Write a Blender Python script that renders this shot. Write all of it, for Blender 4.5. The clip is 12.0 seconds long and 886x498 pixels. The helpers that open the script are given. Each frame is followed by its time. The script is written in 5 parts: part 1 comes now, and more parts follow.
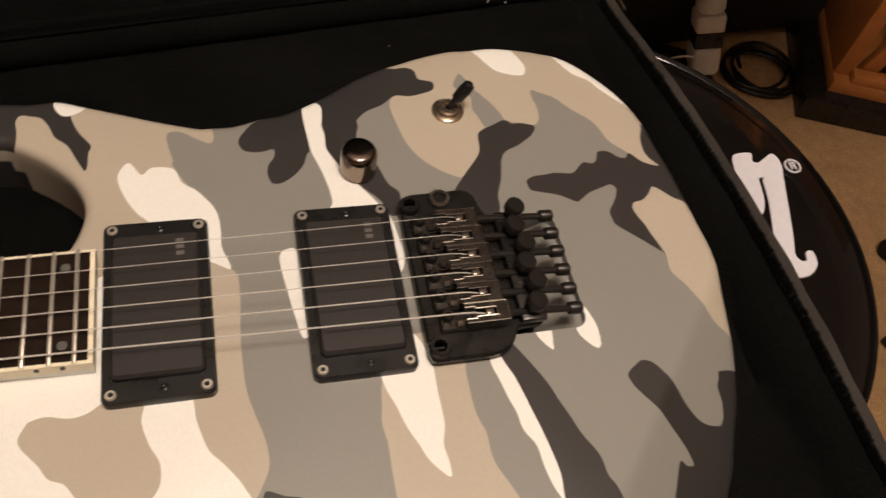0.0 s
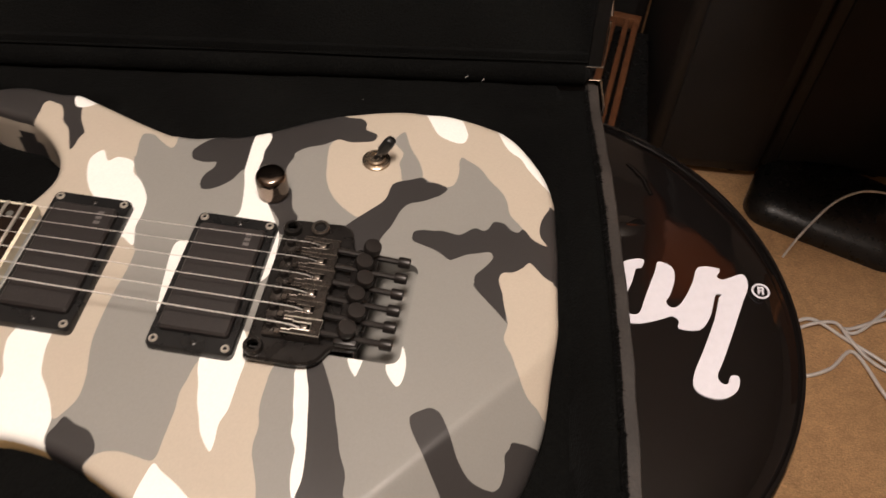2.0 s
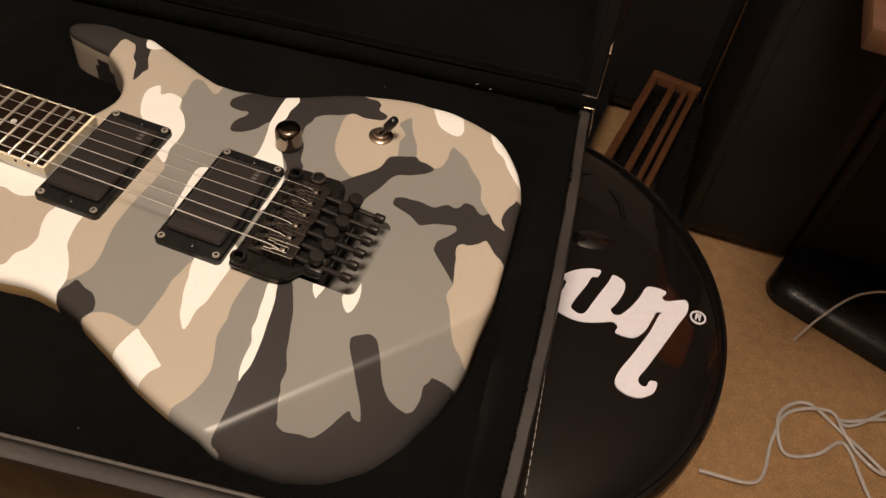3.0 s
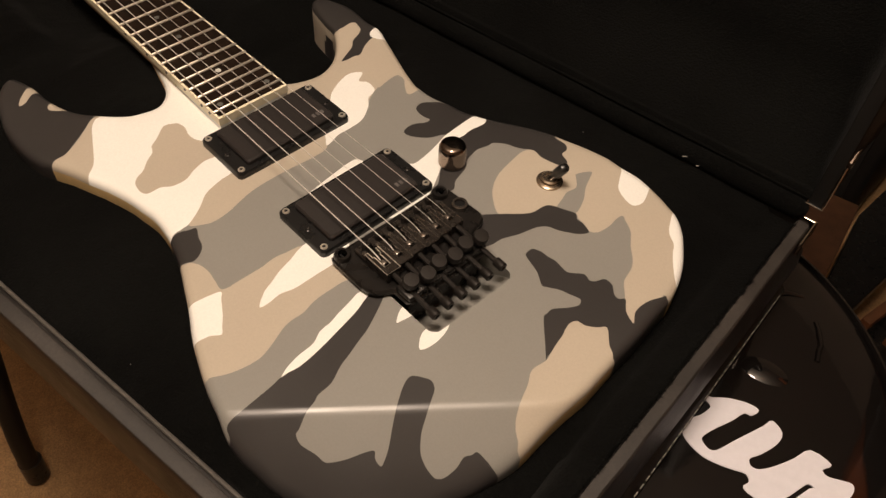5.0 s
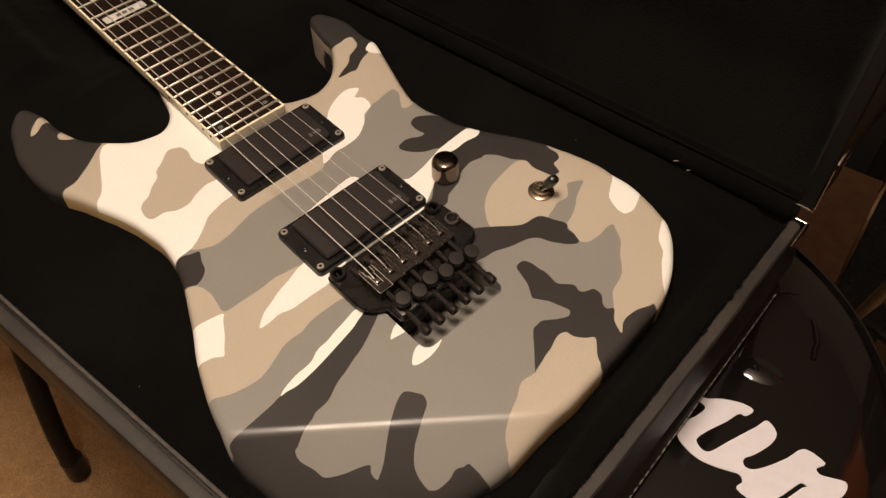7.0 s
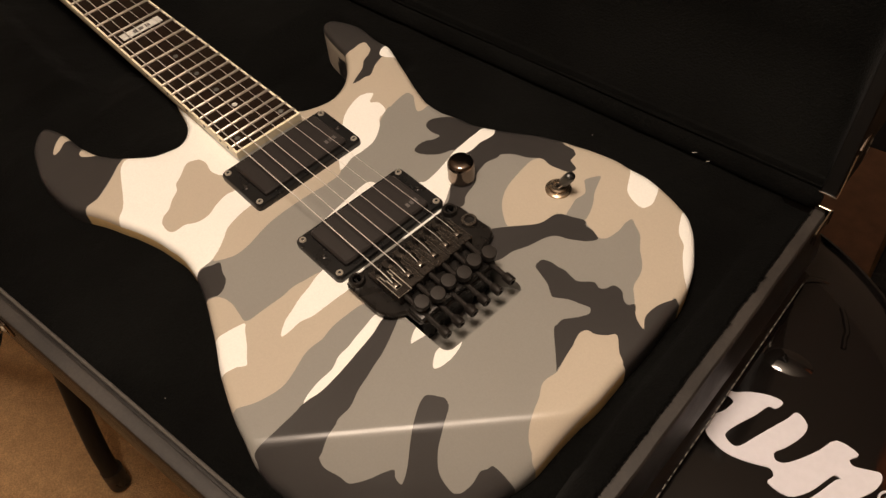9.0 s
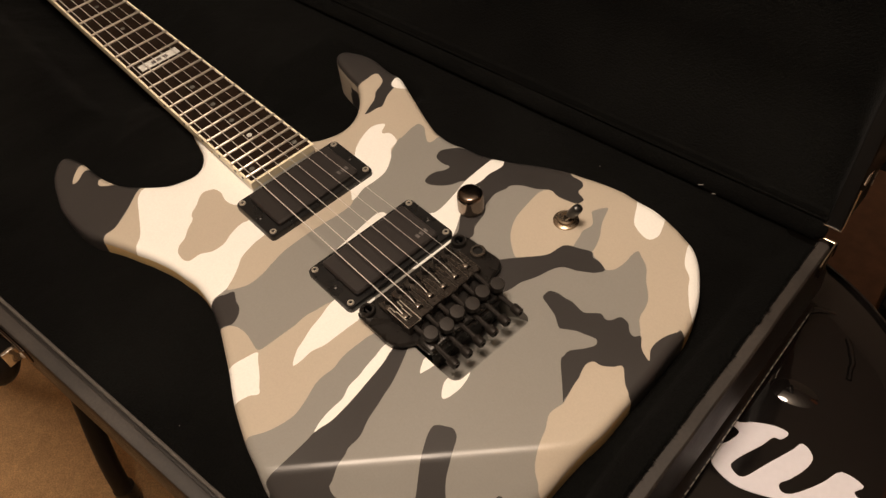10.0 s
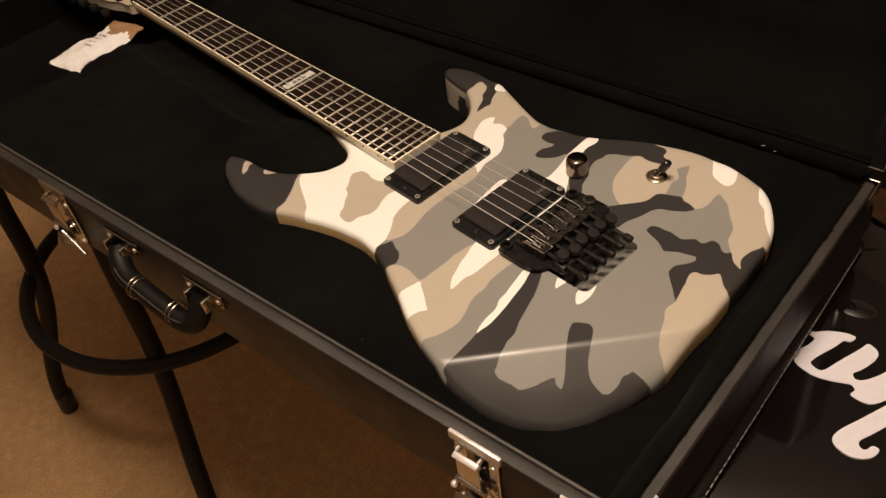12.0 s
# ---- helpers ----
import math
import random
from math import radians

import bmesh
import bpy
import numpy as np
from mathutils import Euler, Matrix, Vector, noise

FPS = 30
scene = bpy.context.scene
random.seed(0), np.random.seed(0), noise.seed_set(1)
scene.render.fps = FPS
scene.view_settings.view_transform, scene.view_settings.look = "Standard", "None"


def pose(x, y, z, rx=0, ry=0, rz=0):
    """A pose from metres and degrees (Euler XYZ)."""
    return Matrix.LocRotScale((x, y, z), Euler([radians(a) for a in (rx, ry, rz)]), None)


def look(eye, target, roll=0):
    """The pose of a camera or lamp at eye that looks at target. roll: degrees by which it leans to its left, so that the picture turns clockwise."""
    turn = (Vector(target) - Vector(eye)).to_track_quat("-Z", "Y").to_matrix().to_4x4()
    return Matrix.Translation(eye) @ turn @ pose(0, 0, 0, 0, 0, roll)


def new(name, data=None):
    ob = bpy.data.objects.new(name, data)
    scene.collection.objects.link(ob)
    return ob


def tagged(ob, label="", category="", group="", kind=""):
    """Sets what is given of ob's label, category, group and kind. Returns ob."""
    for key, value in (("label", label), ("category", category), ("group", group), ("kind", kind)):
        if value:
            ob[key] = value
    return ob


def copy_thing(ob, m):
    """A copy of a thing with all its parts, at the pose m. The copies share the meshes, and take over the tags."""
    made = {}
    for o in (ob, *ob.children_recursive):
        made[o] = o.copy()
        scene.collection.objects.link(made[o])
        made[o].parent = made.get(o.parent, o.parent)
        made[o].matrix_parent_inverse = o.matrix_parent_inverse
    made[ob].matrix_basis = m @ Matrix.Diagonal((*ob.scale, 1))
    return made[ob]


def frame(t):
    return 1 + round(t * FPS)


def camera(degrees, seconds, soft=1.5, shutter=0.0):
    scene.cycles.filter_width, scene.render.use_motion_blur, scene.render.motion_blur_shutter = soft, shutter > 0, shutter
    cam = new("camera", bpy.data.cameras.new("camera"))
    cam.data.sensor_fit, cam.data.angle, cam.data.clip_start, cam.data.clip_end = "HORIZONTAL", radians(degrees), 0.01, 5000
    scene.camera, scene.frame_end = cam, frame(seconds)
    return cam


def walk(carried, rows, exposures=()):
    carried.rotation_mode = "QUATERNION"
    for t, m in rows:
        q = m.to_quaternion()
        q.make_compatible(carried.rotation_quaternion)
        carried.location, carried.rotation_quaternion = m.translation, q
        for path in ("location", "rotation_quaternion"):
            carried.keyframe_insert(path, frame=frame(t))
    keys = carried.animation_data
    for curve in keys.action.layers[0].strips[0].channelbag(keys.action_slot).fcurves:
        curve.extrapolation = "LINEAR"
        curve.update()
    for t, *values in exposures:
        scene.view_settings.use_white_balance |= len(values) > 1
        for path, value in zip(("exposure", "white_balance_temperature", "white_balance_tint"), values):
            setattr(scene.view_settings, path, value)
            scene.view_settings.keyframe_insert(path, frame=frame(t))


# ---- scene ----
cam = camera(55.2, 12.0, soft=1.4, shutter=0.25)
PATH = [
    (0, (-0.089, -0.2, 1.198), (0.355, 0.857, -0.441), 13.7),
    (0.2, (-0.069, -0.213, 1.209), (0.391, 0.848, -0.423), 11.3),
    (0.5, (-0.05, -0.249, 1.229), (0.417, 0.799, -0.409), 9.6),
    (1, (-0.024, -0.28, 1.247), (0.428, 0.763, -0.399), 9.8),
    (1.2, (0.005, -0.259, 1.241), (0.392, 0.821, -0.398), 10.5),
    (1.5, (0.067, -0.237, 1.235), (0.26, 0.978, -0.342), 9.2),
    (1.8, (0.098, -0.232, 1.237), (0.07, 0.981, -0.353), 5.8),
    (2, (0.106, -0.247, 1.241), (-0.027, 0.971, -0.34), 3.3),
    (2.2, (0.118, -0.262, 1.248), (-0.077, 0.94, -0.339), 3.0),
    (2.5, (0.137, -0.309, 1.268), (-0.059, 0.922, -0.296), 7.0),
    (2.7, (0.153, -0.328, 1.282), (-0.06, 0.936, -0.253), 8.6),
    (4.3, (0.257, -0.216, 1.26), (-0.579, 0.788, -0.254), 3.6),
    (4.5, (0.258, -0.219, 1.259), (-0.61, 0.741, -0.266), 3.2),
    (5, (0.252, -0.223, 1.253), (-0.65, 0.7, -0.274), 3.6),
    (5.5, (0.255, -0.228, 1.258), (-0.635, 0.657, -0.299), 4.9),
    (6, (0.258, -0.226, 1.259), (-0.634, 0.639, -0.308), 4.5),
    (6.5, (0.263, -0.211, 1.271), (-0.654, 0.638, -0.29), 1.3),
    (6.7, (0.262, -0.205, 1.278), (-0.657, 0.641, -0.283), 0.1),
    (8.3, (0.286, -0.188, 1.282), (-0.696, 0.592, -0.275), -5.5),
    (8.5, (0.275, -0.19, 1.277), (-0.695, 0.6, -0.283), -5.1),
    (9, (0.269, -0.19, 1.28), (-0.713, 0.586, -0.28), -6.2),
    (9.5, (0.266, -0.185, 1.282), (-0.727, 0.585, -0.274), -6.7),
    (10, (0.27, -0.187, 1.294), (-0.751, 0.588, -0.241), -6.8),
    (10.5, (0.294, -0.201, 1.297), (-0.759, 0.583, -0.212), -7.2),
    (11, (0.304, -0.226, 1.286), (-0.754, 0.533, -0.232), -7.3),
    (11.5, (0.303, -0.262, 1.299), (-0.761, 0.506, -0.21), -8.1),
    (11.8, (0.32, -0.323, 1.316), (-0.808, 0.507, -0.112), -9.3),
    (12, (0.332, -0.362, 1.324), (-0.815, 0.516, -0.06), -8.9),
]
walk(cam, [(t, look(eye, target, roll)) for t, eye, target, roll in PATH],
     exposures=[(0, -0.10, 5950, 10), (0.5, 0.06, 5950, 10), (1.0, 0.08, 5950, 10), (1.5, 0.20, 5800, 10), (2.0, 0.33, 5550, 10), (2.5, 0.06, 5900, 10), (4.5, 0.02, 6250, 10), (9.5, 0.02, 6300, 10), (12.0, 0.05, 6400, 10)])

# ---- light ----
world = bpy.data.worlds.new("world")
scene.world = world
world.use_nodes = True
world.node_tree.nodes["Background"].inputs[0].default_value = (1.0, 0.80, 0.62, 1)
world.node_tree.nodes["Background"].inputs[1].default_value = 0.008
scene.view_settings.exposure = 0.0

lamp_data = bpy.data.lights.new("ceiling_bulb", "POINT")
lamp_data.shadow_soft_size, lamp_data.energy = 0.165, 56.0
lamp_data.color = (1.0, 0.785, 0.60)
bulb = new("ceiling_bulb", lamp_data)
bulb.matrix_world = pose(0.058, -0.199, 2.10)


# ---- materials ----
def material(name, colour, rough=0.5, metal=0.0, grain=0.0, grain_scale=200.0, stain=0.0, stain_scale=6.0,
             bump=0.0, bump_scale=400.0, coat=0.0, sheen=0.0, spec=0.5, rough_var=0.0, random_var=0.0, fleck=0.0, fleck_scale=55.0):
    m = bpy.data.materials.new(name)
    m.use_nodes = True
    n, l = m.node_tree.nodes, m.node_tree.links
    b = n["Principled BSDF"]
    b.inputs["Roughness"].default_value = rough
    b.inputs["Metallic"].default_value = metal
    b.inputs["Coat Weight"].default_value = coat
    b.inputs["Coat Roughness"].default_value = 0.08
    b.inputs["Sheen Weight"].default_value = sheen
    b.inputs["Sheen Roughness"].default_value = 0.4
    b.inputs["Specular IOR Level"].default_value = spec
    b.inputs["Base Color"].default_value = (*colour, 1)
    co = n.new("ShaderNodeTexCoord")
    last = None

    def noise_node(scale, detail):
        t = n.new("ShaderNodeTexNoise")
        t.inputs["Scale"].default_value, t.inputs["Detail"].default_value = scale, detail
        l.new(co.outputs["Object"], t.inputs["Vector"])
        return t

    def vary(source, amount, last):
        mix = n.new("ShaderNodeMix")
        mix.data_type, mix.blend_type = "RGBA", "MULTIPLY"
        mix.inputs[0].default_value = 1.0
        ramp = n.new("ShaderNodeMapRange")
        ramp.inputs[1].default_value, ramp.inputs[2].default_value = 0.3, 0.7
        ramp.inputs[3].default_value, ramp.inputs[4].default_value = 1 - amount, 1 + amount
        l.new(source, ramp.inputs[0])
        if last is None:
            mix.inputs[6].default_value = (*colour, 1)
        else:
            l.new(last, mix.inputs[6])
        l.new(ramp.outputs[0], mix.inputs[7])
        return mix.outputs[2]

    if grain:
        last = vary(noise_node(grain_scale, 4).outputs["Fac"], grain, last)
    if stain:
        last = vary(noise_node(stain_scale, 3).outputs["Fac"], stain, last)
    if fleck:
        last = vary(noise_node(fleck_scale, 5).outputs["Fac"], fleck, last)
    if random_var:
        info = n.new("ShaderNodeObjectInfo")
        last = vary(info.outputs["Random"], random_var, last)
    if last is not None:
        l.new(last, b.inputs["Base Color"])
    if rough_var:
        t = noise_node(stain_scale * 3, 5)
        r = n.new("ShaderNodeMapRange")
        r.inputs[1].default_value, r.inputs[2].default_value = 0.3, 0.7
        r.inputs[3].default_value, r.inputs[4].default_value = rough - rough_var, rough + rough_var
        l.new(t.outputs["Fac"], r.inputs[0])
        l.new(r.outputs[0], b.inputs["Roughness"])
    if bump:
        t = noise_node(bump_scale, 4)
        bp = n.new("ShaderNodeBump")
        bp.inputs["Strength"].default_value, bp.inputs["Distance"].default_value = bump, 0.002
        l.new(t.outputs["Fac"], bp.inputs["Height"])
        l.new(bp.outputs[0], b.inputs["Normal"])
    return m


def satin(name, colour):
    return material(name, colour, rough=0.34, grain=0.03, grain_scale=900, stain=0.025, stain_scale=9, rough_var=0.05, bump=0.015, bump_scale=1500)


PAINT = {
    "grey": satin("grey_satin_paint", (0.25, 0.245, 0.225)),
    "tan": satin("tan_satin_paint", (0.47, 0.415, 0.335)),
    "white": satin("white_satin_paint", (0.86, 0.86, 0.82)),
    "charcoal": satin("charcoal_satin_paint", (0.036, 0.0335, 0.0325)),
}
AMBER = material("amber_tinted_side", (0.74, 0.54, 0.26), rough=0.35, grain=0.05, stain=0.10, stain_scale=14)
CREAM = material("cream_binding", (0.88, 0.80, 0.60), rough=0.35, grain=0.05, stain=0.06, stain_scale=20)
EBONY = material("dark_rosewood", (0.013, 0.0075, 0.0045), rough=0.5, spec=0.12, grain=0.35, grain_scale=160, bump=0.06, bump_scale=700)
MAPLE = material("maple_neck", (0.62, 0.48, 0.28), rough=0.35, grain=0.12, grain_scale=60, stain=0.06)
NICKEL = material("nickel_fret", (0.74, 0.69, 0.60), rough=0.34, metal=0.7, grain=0.05)
STRING = material("steel_string", (0.86, 0.83, 0.78), rough=0.40, metal=0.5)
PEARL = material("pearl_inlay", (0.11, 0.11, 0.10), rough=0.22, grain=0.15, grain_scale=300, coat=0.5)
SHELL = material("white_pearl", (0.62, 0.62, 0.58), rough=0.25, grain=0.2, grain_scale=250, coat=0.4)
BLACK_PLASTIC = material("black_plastic", (0.010, 0.010, 0.010), rough=0.30, grain=0.1, grain_scale=500, rough_var=0.06, stain_scale=30)
MATTE_PLASTIC = material("matte_black_plastic", (0.022, 0.019, 0.018), rough=0.42, grain=0.15, grain_scale=700, bump=0.05, bump_scale=1500)
WORN_METAL = material("worn_black_metal", (0.022, 0.019, 0.017), rough=0.36, metal=0.4, grain=0.15, grain_scale=500)
BLACK_METAL = material("black_plated_metal", (0.020, 0.018, 0.0165), rough=0.30, metal=0.5, grain=0.15, grain_scale=300, rough_var=0.1, stain_scale=40)
SADDLE_METAL = material("dull_black_nickel", (0.075, 0.066, 0.058), rough=0.27, metal=0.8, grain=0.2, grain_scale=400, rough_var=0.1, stain_scale=60)
GUN_METAL = material("polished_gunmetal", (0.22, 0.195, 0.17), rough=0.22, metal=0.85, grain=0.15, grain_scale=500)
SATIN_CHROME = material("satin_chrome", (0.82, 0.78, 0.74), rough=0.42, metal=0.40, grain=0.08, grain_scale=300)
DARK_CHROME = material("dark_chrome", (0.27, 0.215, 0.175), rough=0.17, metal=1.0, rough_var=0.04, stain_scale=60)
CHROME = material("chrome", (0.72, 0.70, 0.66), rough=0.14, metal=1.0, rough_var=0.06, stain_scale=60)
BRASSY = material("nickel_washer", (0.42, 0.34, 0.25), rough=0.25, metal=0.9, grain=0.1, grain_scale=600)
GREY_PRINT = material("grey_print", (0.13, 0.12, 0.115), rough=0.5)
PLUSH = material("black_plush", (0.0020, 0.0021, 0.0019), rough=0.95, grain=0.5, grain_scale=500, stain=0.6, stain_scale=11, bump=0.6, bump_scale=700, sheen=0.022, spec=0.1)
VINYL = material("black_vinyl", (0.0125, 0.0108, 0.0098), rough=0.42, grain=0.25, grain_scale=900, stain=0.2, stain_scale=12, bump=0.25, bump_scale=1800, rough_var=0.08)
LID_VINYL = material("matte_black_vinyl", (0.006, 0.0055, 0.005), rough=0.6, spec=0.3, grain=0.3, grain_scale=900, bump=0.3, bump_scale=1500)
CABINET_VINYL = material("scuffed_black_vinyl", (0.010, 0.0082, 0.007), rough=0.6, grain=0.3, grain_scale=500, stain=0.3, stain_scale=7, bump=0.3, bump_scale=900)
GRILLE = material("black_grille_cloth", (0.011, 0.009, 0.0075), rough=0.9, grain=0.4, grain_scale=700, stain=0.35, stain_scale=5, bump=0.4, bump_scale=900)
LINT = material("pale_lint", (0.30, 0.28, 0.26), rough=0.9)
RIM_VINYL = material("worn_grey_vinyl", (0.028, 0.0238, 0.0205), rough=0.60, spec=0.5, grain=0.25, grain_scale=600, stain=0.3, stain_scale=30, bump=0.2, bump_scale=1500)
PIPING = material("grey_piping", (0.085, 0.078, 0.070), rough=0.45, grain=0.2, grain_scale=300)
THREAD = material("pale_thread", (0.48, 0.46, 0.42), rough=0.8)
LEATHER = material("black_leather", (0.0045, 0.0038, 0.0032), rough=0.46, spec=0.3, grain=0.25, grain_scale=500, bump=0.25, bump_scale=900, rough_var=0.08, stain_scale=30)
THREAD_DARK = material("brown_thread", (0.06, 0.048, 0.038), rough=0.7)
SEAT_VINYL = material("black_seat_vinyl", (0.0050, 0.0042, 0.0040), rough=0.06, grain=0.2, grain_scale=200, bump=0.16, bump_scale=13, rough_var=0.03, stain_scale=9, spec=0.65)
SEAT_SIDE = material("dark_seat_side_vinyl", (0.0095, 0.0078, 0.0070), rough=0.2, grain=0.2, grain_scale=120, stain=0.3, stain_scale=10)
LOGO_WHITE = material("white_print", (0.72, 0.71, 0.77), rough=0.35, grain=0.03, stain=0.04)
LEG_METAL = material("black_powder_coat", (0.008, 0.0075, 0.007), rough=0.52, spec=0.3, grain=0.15, grain_scale=400, bump=0.08, bump_scale=700)
CARPET = material("beige_carpet", (0.57, 0.36, 0.178), rough=0.95, grain=0.22, grain_scale=380, stain=0.07, stain_scale=5, fleck=0.10, fleck_scale=42, bump=1.0, bump_scale=420, spec=0.1)
WALL = material("painted_wall", (0.33, 0.27, 0.215), rough=0.8, grain=0.03, grain_scale=60, stain=0.05, stain_scale=2, bump=0.05)
CEILING = material("ceiling_paint", (0.56, 0.52, 0.47), rough=0.9, grain=0.03, stain=0.04, stain_scale=2)
ORANGE_WOOD = material("orange_wood", (0.52, 0.20, 0.050), rough=0.40, grain=0.08, grain_scale=60, stain=0.06, stain_scale=8, bump=0.05)
BROWN_WOOD = material("brown_wood", (0.17, 0.072, 0.030), rough=0.45, grain=0.2, grain_scale=40, stain=0.15)
CHERRY = material("cherry_wood", (0.50, 0.135, 0.030), rough=0.40, grain=0.10, grain_scale=50, stain=0.08, stain_scale=8)
DULL_WOOD = material("dull_brown_wood", (0.105, 0.050, 0.024), rough=0.6, grain=0.25, grain_scale=45, stain=0.15)
MAT_PANEL = material("brown_rubber_mat", (0.155, 0.110, 0.066), rough=0.7, grain=0.15, grain_scale=300, stain=0.15, stain_scale=9, bump=0.2)
WHITE_PLASTIC = material("white_plastic", (0.80, 0.77, 0.74), rough=0.4, grain=0.03, stain=0.05, stain_scale=30)
TISSUE = material("white_paper", (0.78, 0.77, 0.76), rough=0.85, grain=0.05, stain=0.06, stain_scale=40, bump=0.2, bump_scale=120)
BROWN_END = material("brown_packet_end", (0.30, 0.17, 0.085), rough=0.8, grain=0.08, stain=0.2, stain_scale=50)
BLUE_INK = material("blue_grey_ink", (0.50, 0.51, 0.56), rough=0.8)
GREEN_LED = bpy.data.materials.new("green_led")
GREEN_LED.use_nodes = True
led_node = GREEN_LED.node_tree.nodes["Principled BSDF"]
led_node.inputs["Base Color"].default_value = (0.2, 0.8, 0.1, 1)
led_node.inputs["Emission Color"].default_value = (0.30, 1.0, 0.10, 1)
led_node.inputs["Emission Strength"].default_value = 1.2


# ---- mesh helpers ----
def thing(name, label, category, m=None, group="", kind=""):
    ob = new(name)
    ob.empty_display_size = 0.05
    ob.matrix_world = m if m is not None else Matrix()
    return tagged(ob, label, category, group, kind)


def finish(bm, name, mats, smooth=35):
    me = bpy.data.meshes.new(name)
    bmesh.ops.recalc_face_normals(bm, faces=bm.faces)
    bm.to_mesh(me)
    bm.free()
    for m in (mats if isinstance(mats, (list, tuple)) else [mats]):
        me.materials.append(m)
    if smooth:
        me.shade_smooth()
        me.set_sharp_from_angle(angle=radians(smooth))
    return me


def part(name, bm, mats, parent, label="", smooth=35):
    ob = new(name, finish(bm, name, mats, smooth) if isinstance(bm, bmesh.types.BMesh) else bm)
    ob.parent = parent
    if label:
        ob["label"] = label
    return ob


def solo(name, bm, mats, label, category, group="", kind="", smooth=35, m=None):
    ob = new(name, finish(bm, name, mats, smooth))
    if m is not None:
        ob.matrix_world = m
    return tagged(ob, label, category, group, kind)


def add_box(bm, lo, hi, bevel=0.0, seg=2, m=None):
    made = bmesh.ops.create_cube(bm, size=1.0)["verts"]
    lo, hi = Vector(lo), Vector(hi)
    for v in made:
        v.co = Vector([(lo[i] + hi[i]) / 2 + v.co[i] * (hi[i] - lo[i]) for i in range(3)])
    if bevel:
        edges = list({e for v in made for e in v.link_edges})
        made = bmesh.ops.bevel(bm, geom=edges, offset=bevel, segments=seg, affect="EDGES", profile=0.5)["verts"] or made
        made = list({v for f in {f for v in made for f in v.link_faces} for v in f.verts})
    if m is not None:
        bmesh.ops.transform(bm, matrix=m, verts=made)
    return bm


def box(lo, hi, bevel=0.0, seg=2, m=None):
    return add_box(bmesh.new(), lo, hi, bevel, seg, m)


def add_lathe(bm, profile, steps=32, m=None):
    """profile: (radius, height) from bottom to top."""
    rings = []
    for r, z in profile:
        if r < 1e-6:
            rings.append([bm.verts.new((0, 0, z))])
        else:
            rings.append([bm.verts.new((r * math.cos(2 * math.pi * i / steps), r * math.sin(2 * math.pi * i / steps), z)) for i in range(steps)])
    for a, b in zip(rings, rings[1:]):
        for i in range(steps):
            j = (i + 1) % steps
            if len(a) == 1 and len(b) == 1:
                continue
            if len(a) == 1:
                bm.faces.new((a[0], b[j], b[i]))
            elif len(b) == 1:
                bm.faces.new((a[i], a[j], b[0]))
            else:
                bm.faces.new((a[i], a[j], b[j], b[i]))
    for ring, flip in ((rings[0], True), (rings[-1], False)):
        if len(ring) > 1:
            bm.faces.new(ring[::-1] if flip else ring)
    if m is not None:
        bmesh.ops.transform(bm, matrix=m, verts=[v for r in rings for v in r])
    return bm


def lathe(profile, steps=32, m=None):
    return add_lathe(bmesh.new(), profile, steps, m)


def axis_pose(a, b):
    """The pose whose z runs from a to b."""
    a, b = Vector(a), Vector(b)
    return Matrix.Translation(a) @ (b - a).to_track_quat("Z", "Y").to_matrix().to_4x4()


def rod(a, b, r, steps=12, r2=None, cap=0.0):
    length = (Vector(b) - Vector(a)).length
    r2 = r if r2 is None else r2
    prof = [(r, 0), (r2, length)] if not cap else [(r - cap, 0), (r, cap), (r2, length - cap), (r2 - cap, length)]
    return lathe(prof, steps, axis_pose(a, b))


def spline(points, steps=6, closed=True):
    """A smooth curve through the points."""
    pts = [Vector(p) for p in points]
    n, out = len(pts), []
    for i in range(n if closed else n - 1):
        if closed:
            p0, p1, p2, p3 = (pts[(i + k) % n] for k in (-1, 0, 1, 2))
        else:
            p0, p1, p2, p3 = pts[max(i - 1, 0)], pts[i], pts[i + 1], pts[min(i + 2, n - 1)]
        for k in range(steps):
            t = k / steps
            out.append(0.5 * (2 * p1 + (p2 - p0) * t + (2 * p0 - 5 * p1 + 4 * p2 - p3) * t * t + (3 * p1 - p0 - 3 * p2 + p3) * t ** 3))
    if not closed:
        out.append(pts[-1])
    return out


def add_tube(bm, points, r, steps=8, closed=False):
    pts = [Vector(p) for p in points]
    n, rings, ref = len(pts), [], None
    for i, p in enumerate(pts):
        a = pts[(i - 1) % n] if closed or i else p
        b = pts[(i + 1) % n] if closed or i < n - 1 else p
        d = (b - a).normalized()
        if ref is None:
            ref = d.orthogonal().normalized()
        ref = (ref - d * ref.dot(d)).normalized()
        side = d.cross(ref)
        rings.append([bm.verts.new(p + r * (math.cos(2 * math.pi * k / steps) * ref + math.sin(2 * math.pi * k / steps) * side)) for k in range(steps)])
    pairs = list(zip(rings, rings[1:])) + ([(rings[-1], rings[0])] if closed else [])
    for x, y in pairs:
        shift = 0
        if closed and x is rings[-1]:
            shift = min(range(steps), key=lambda s: (x[0].co - y[s].co).length)
        for k in range(steps):
            bm.faces.new((x[k], x[(k + 1) % steps], y[(k + 1 + shift) % steps], y[(k + shift) % steps]))
    if not closed:
        bm.faces.new(rings[0][::-1])
        bm.faces.new(rings[-1])
    return bm


def tube(points, r, steps=8, closed=False):
    return add_tube(bmesh.new(), points, r, steps, closed)


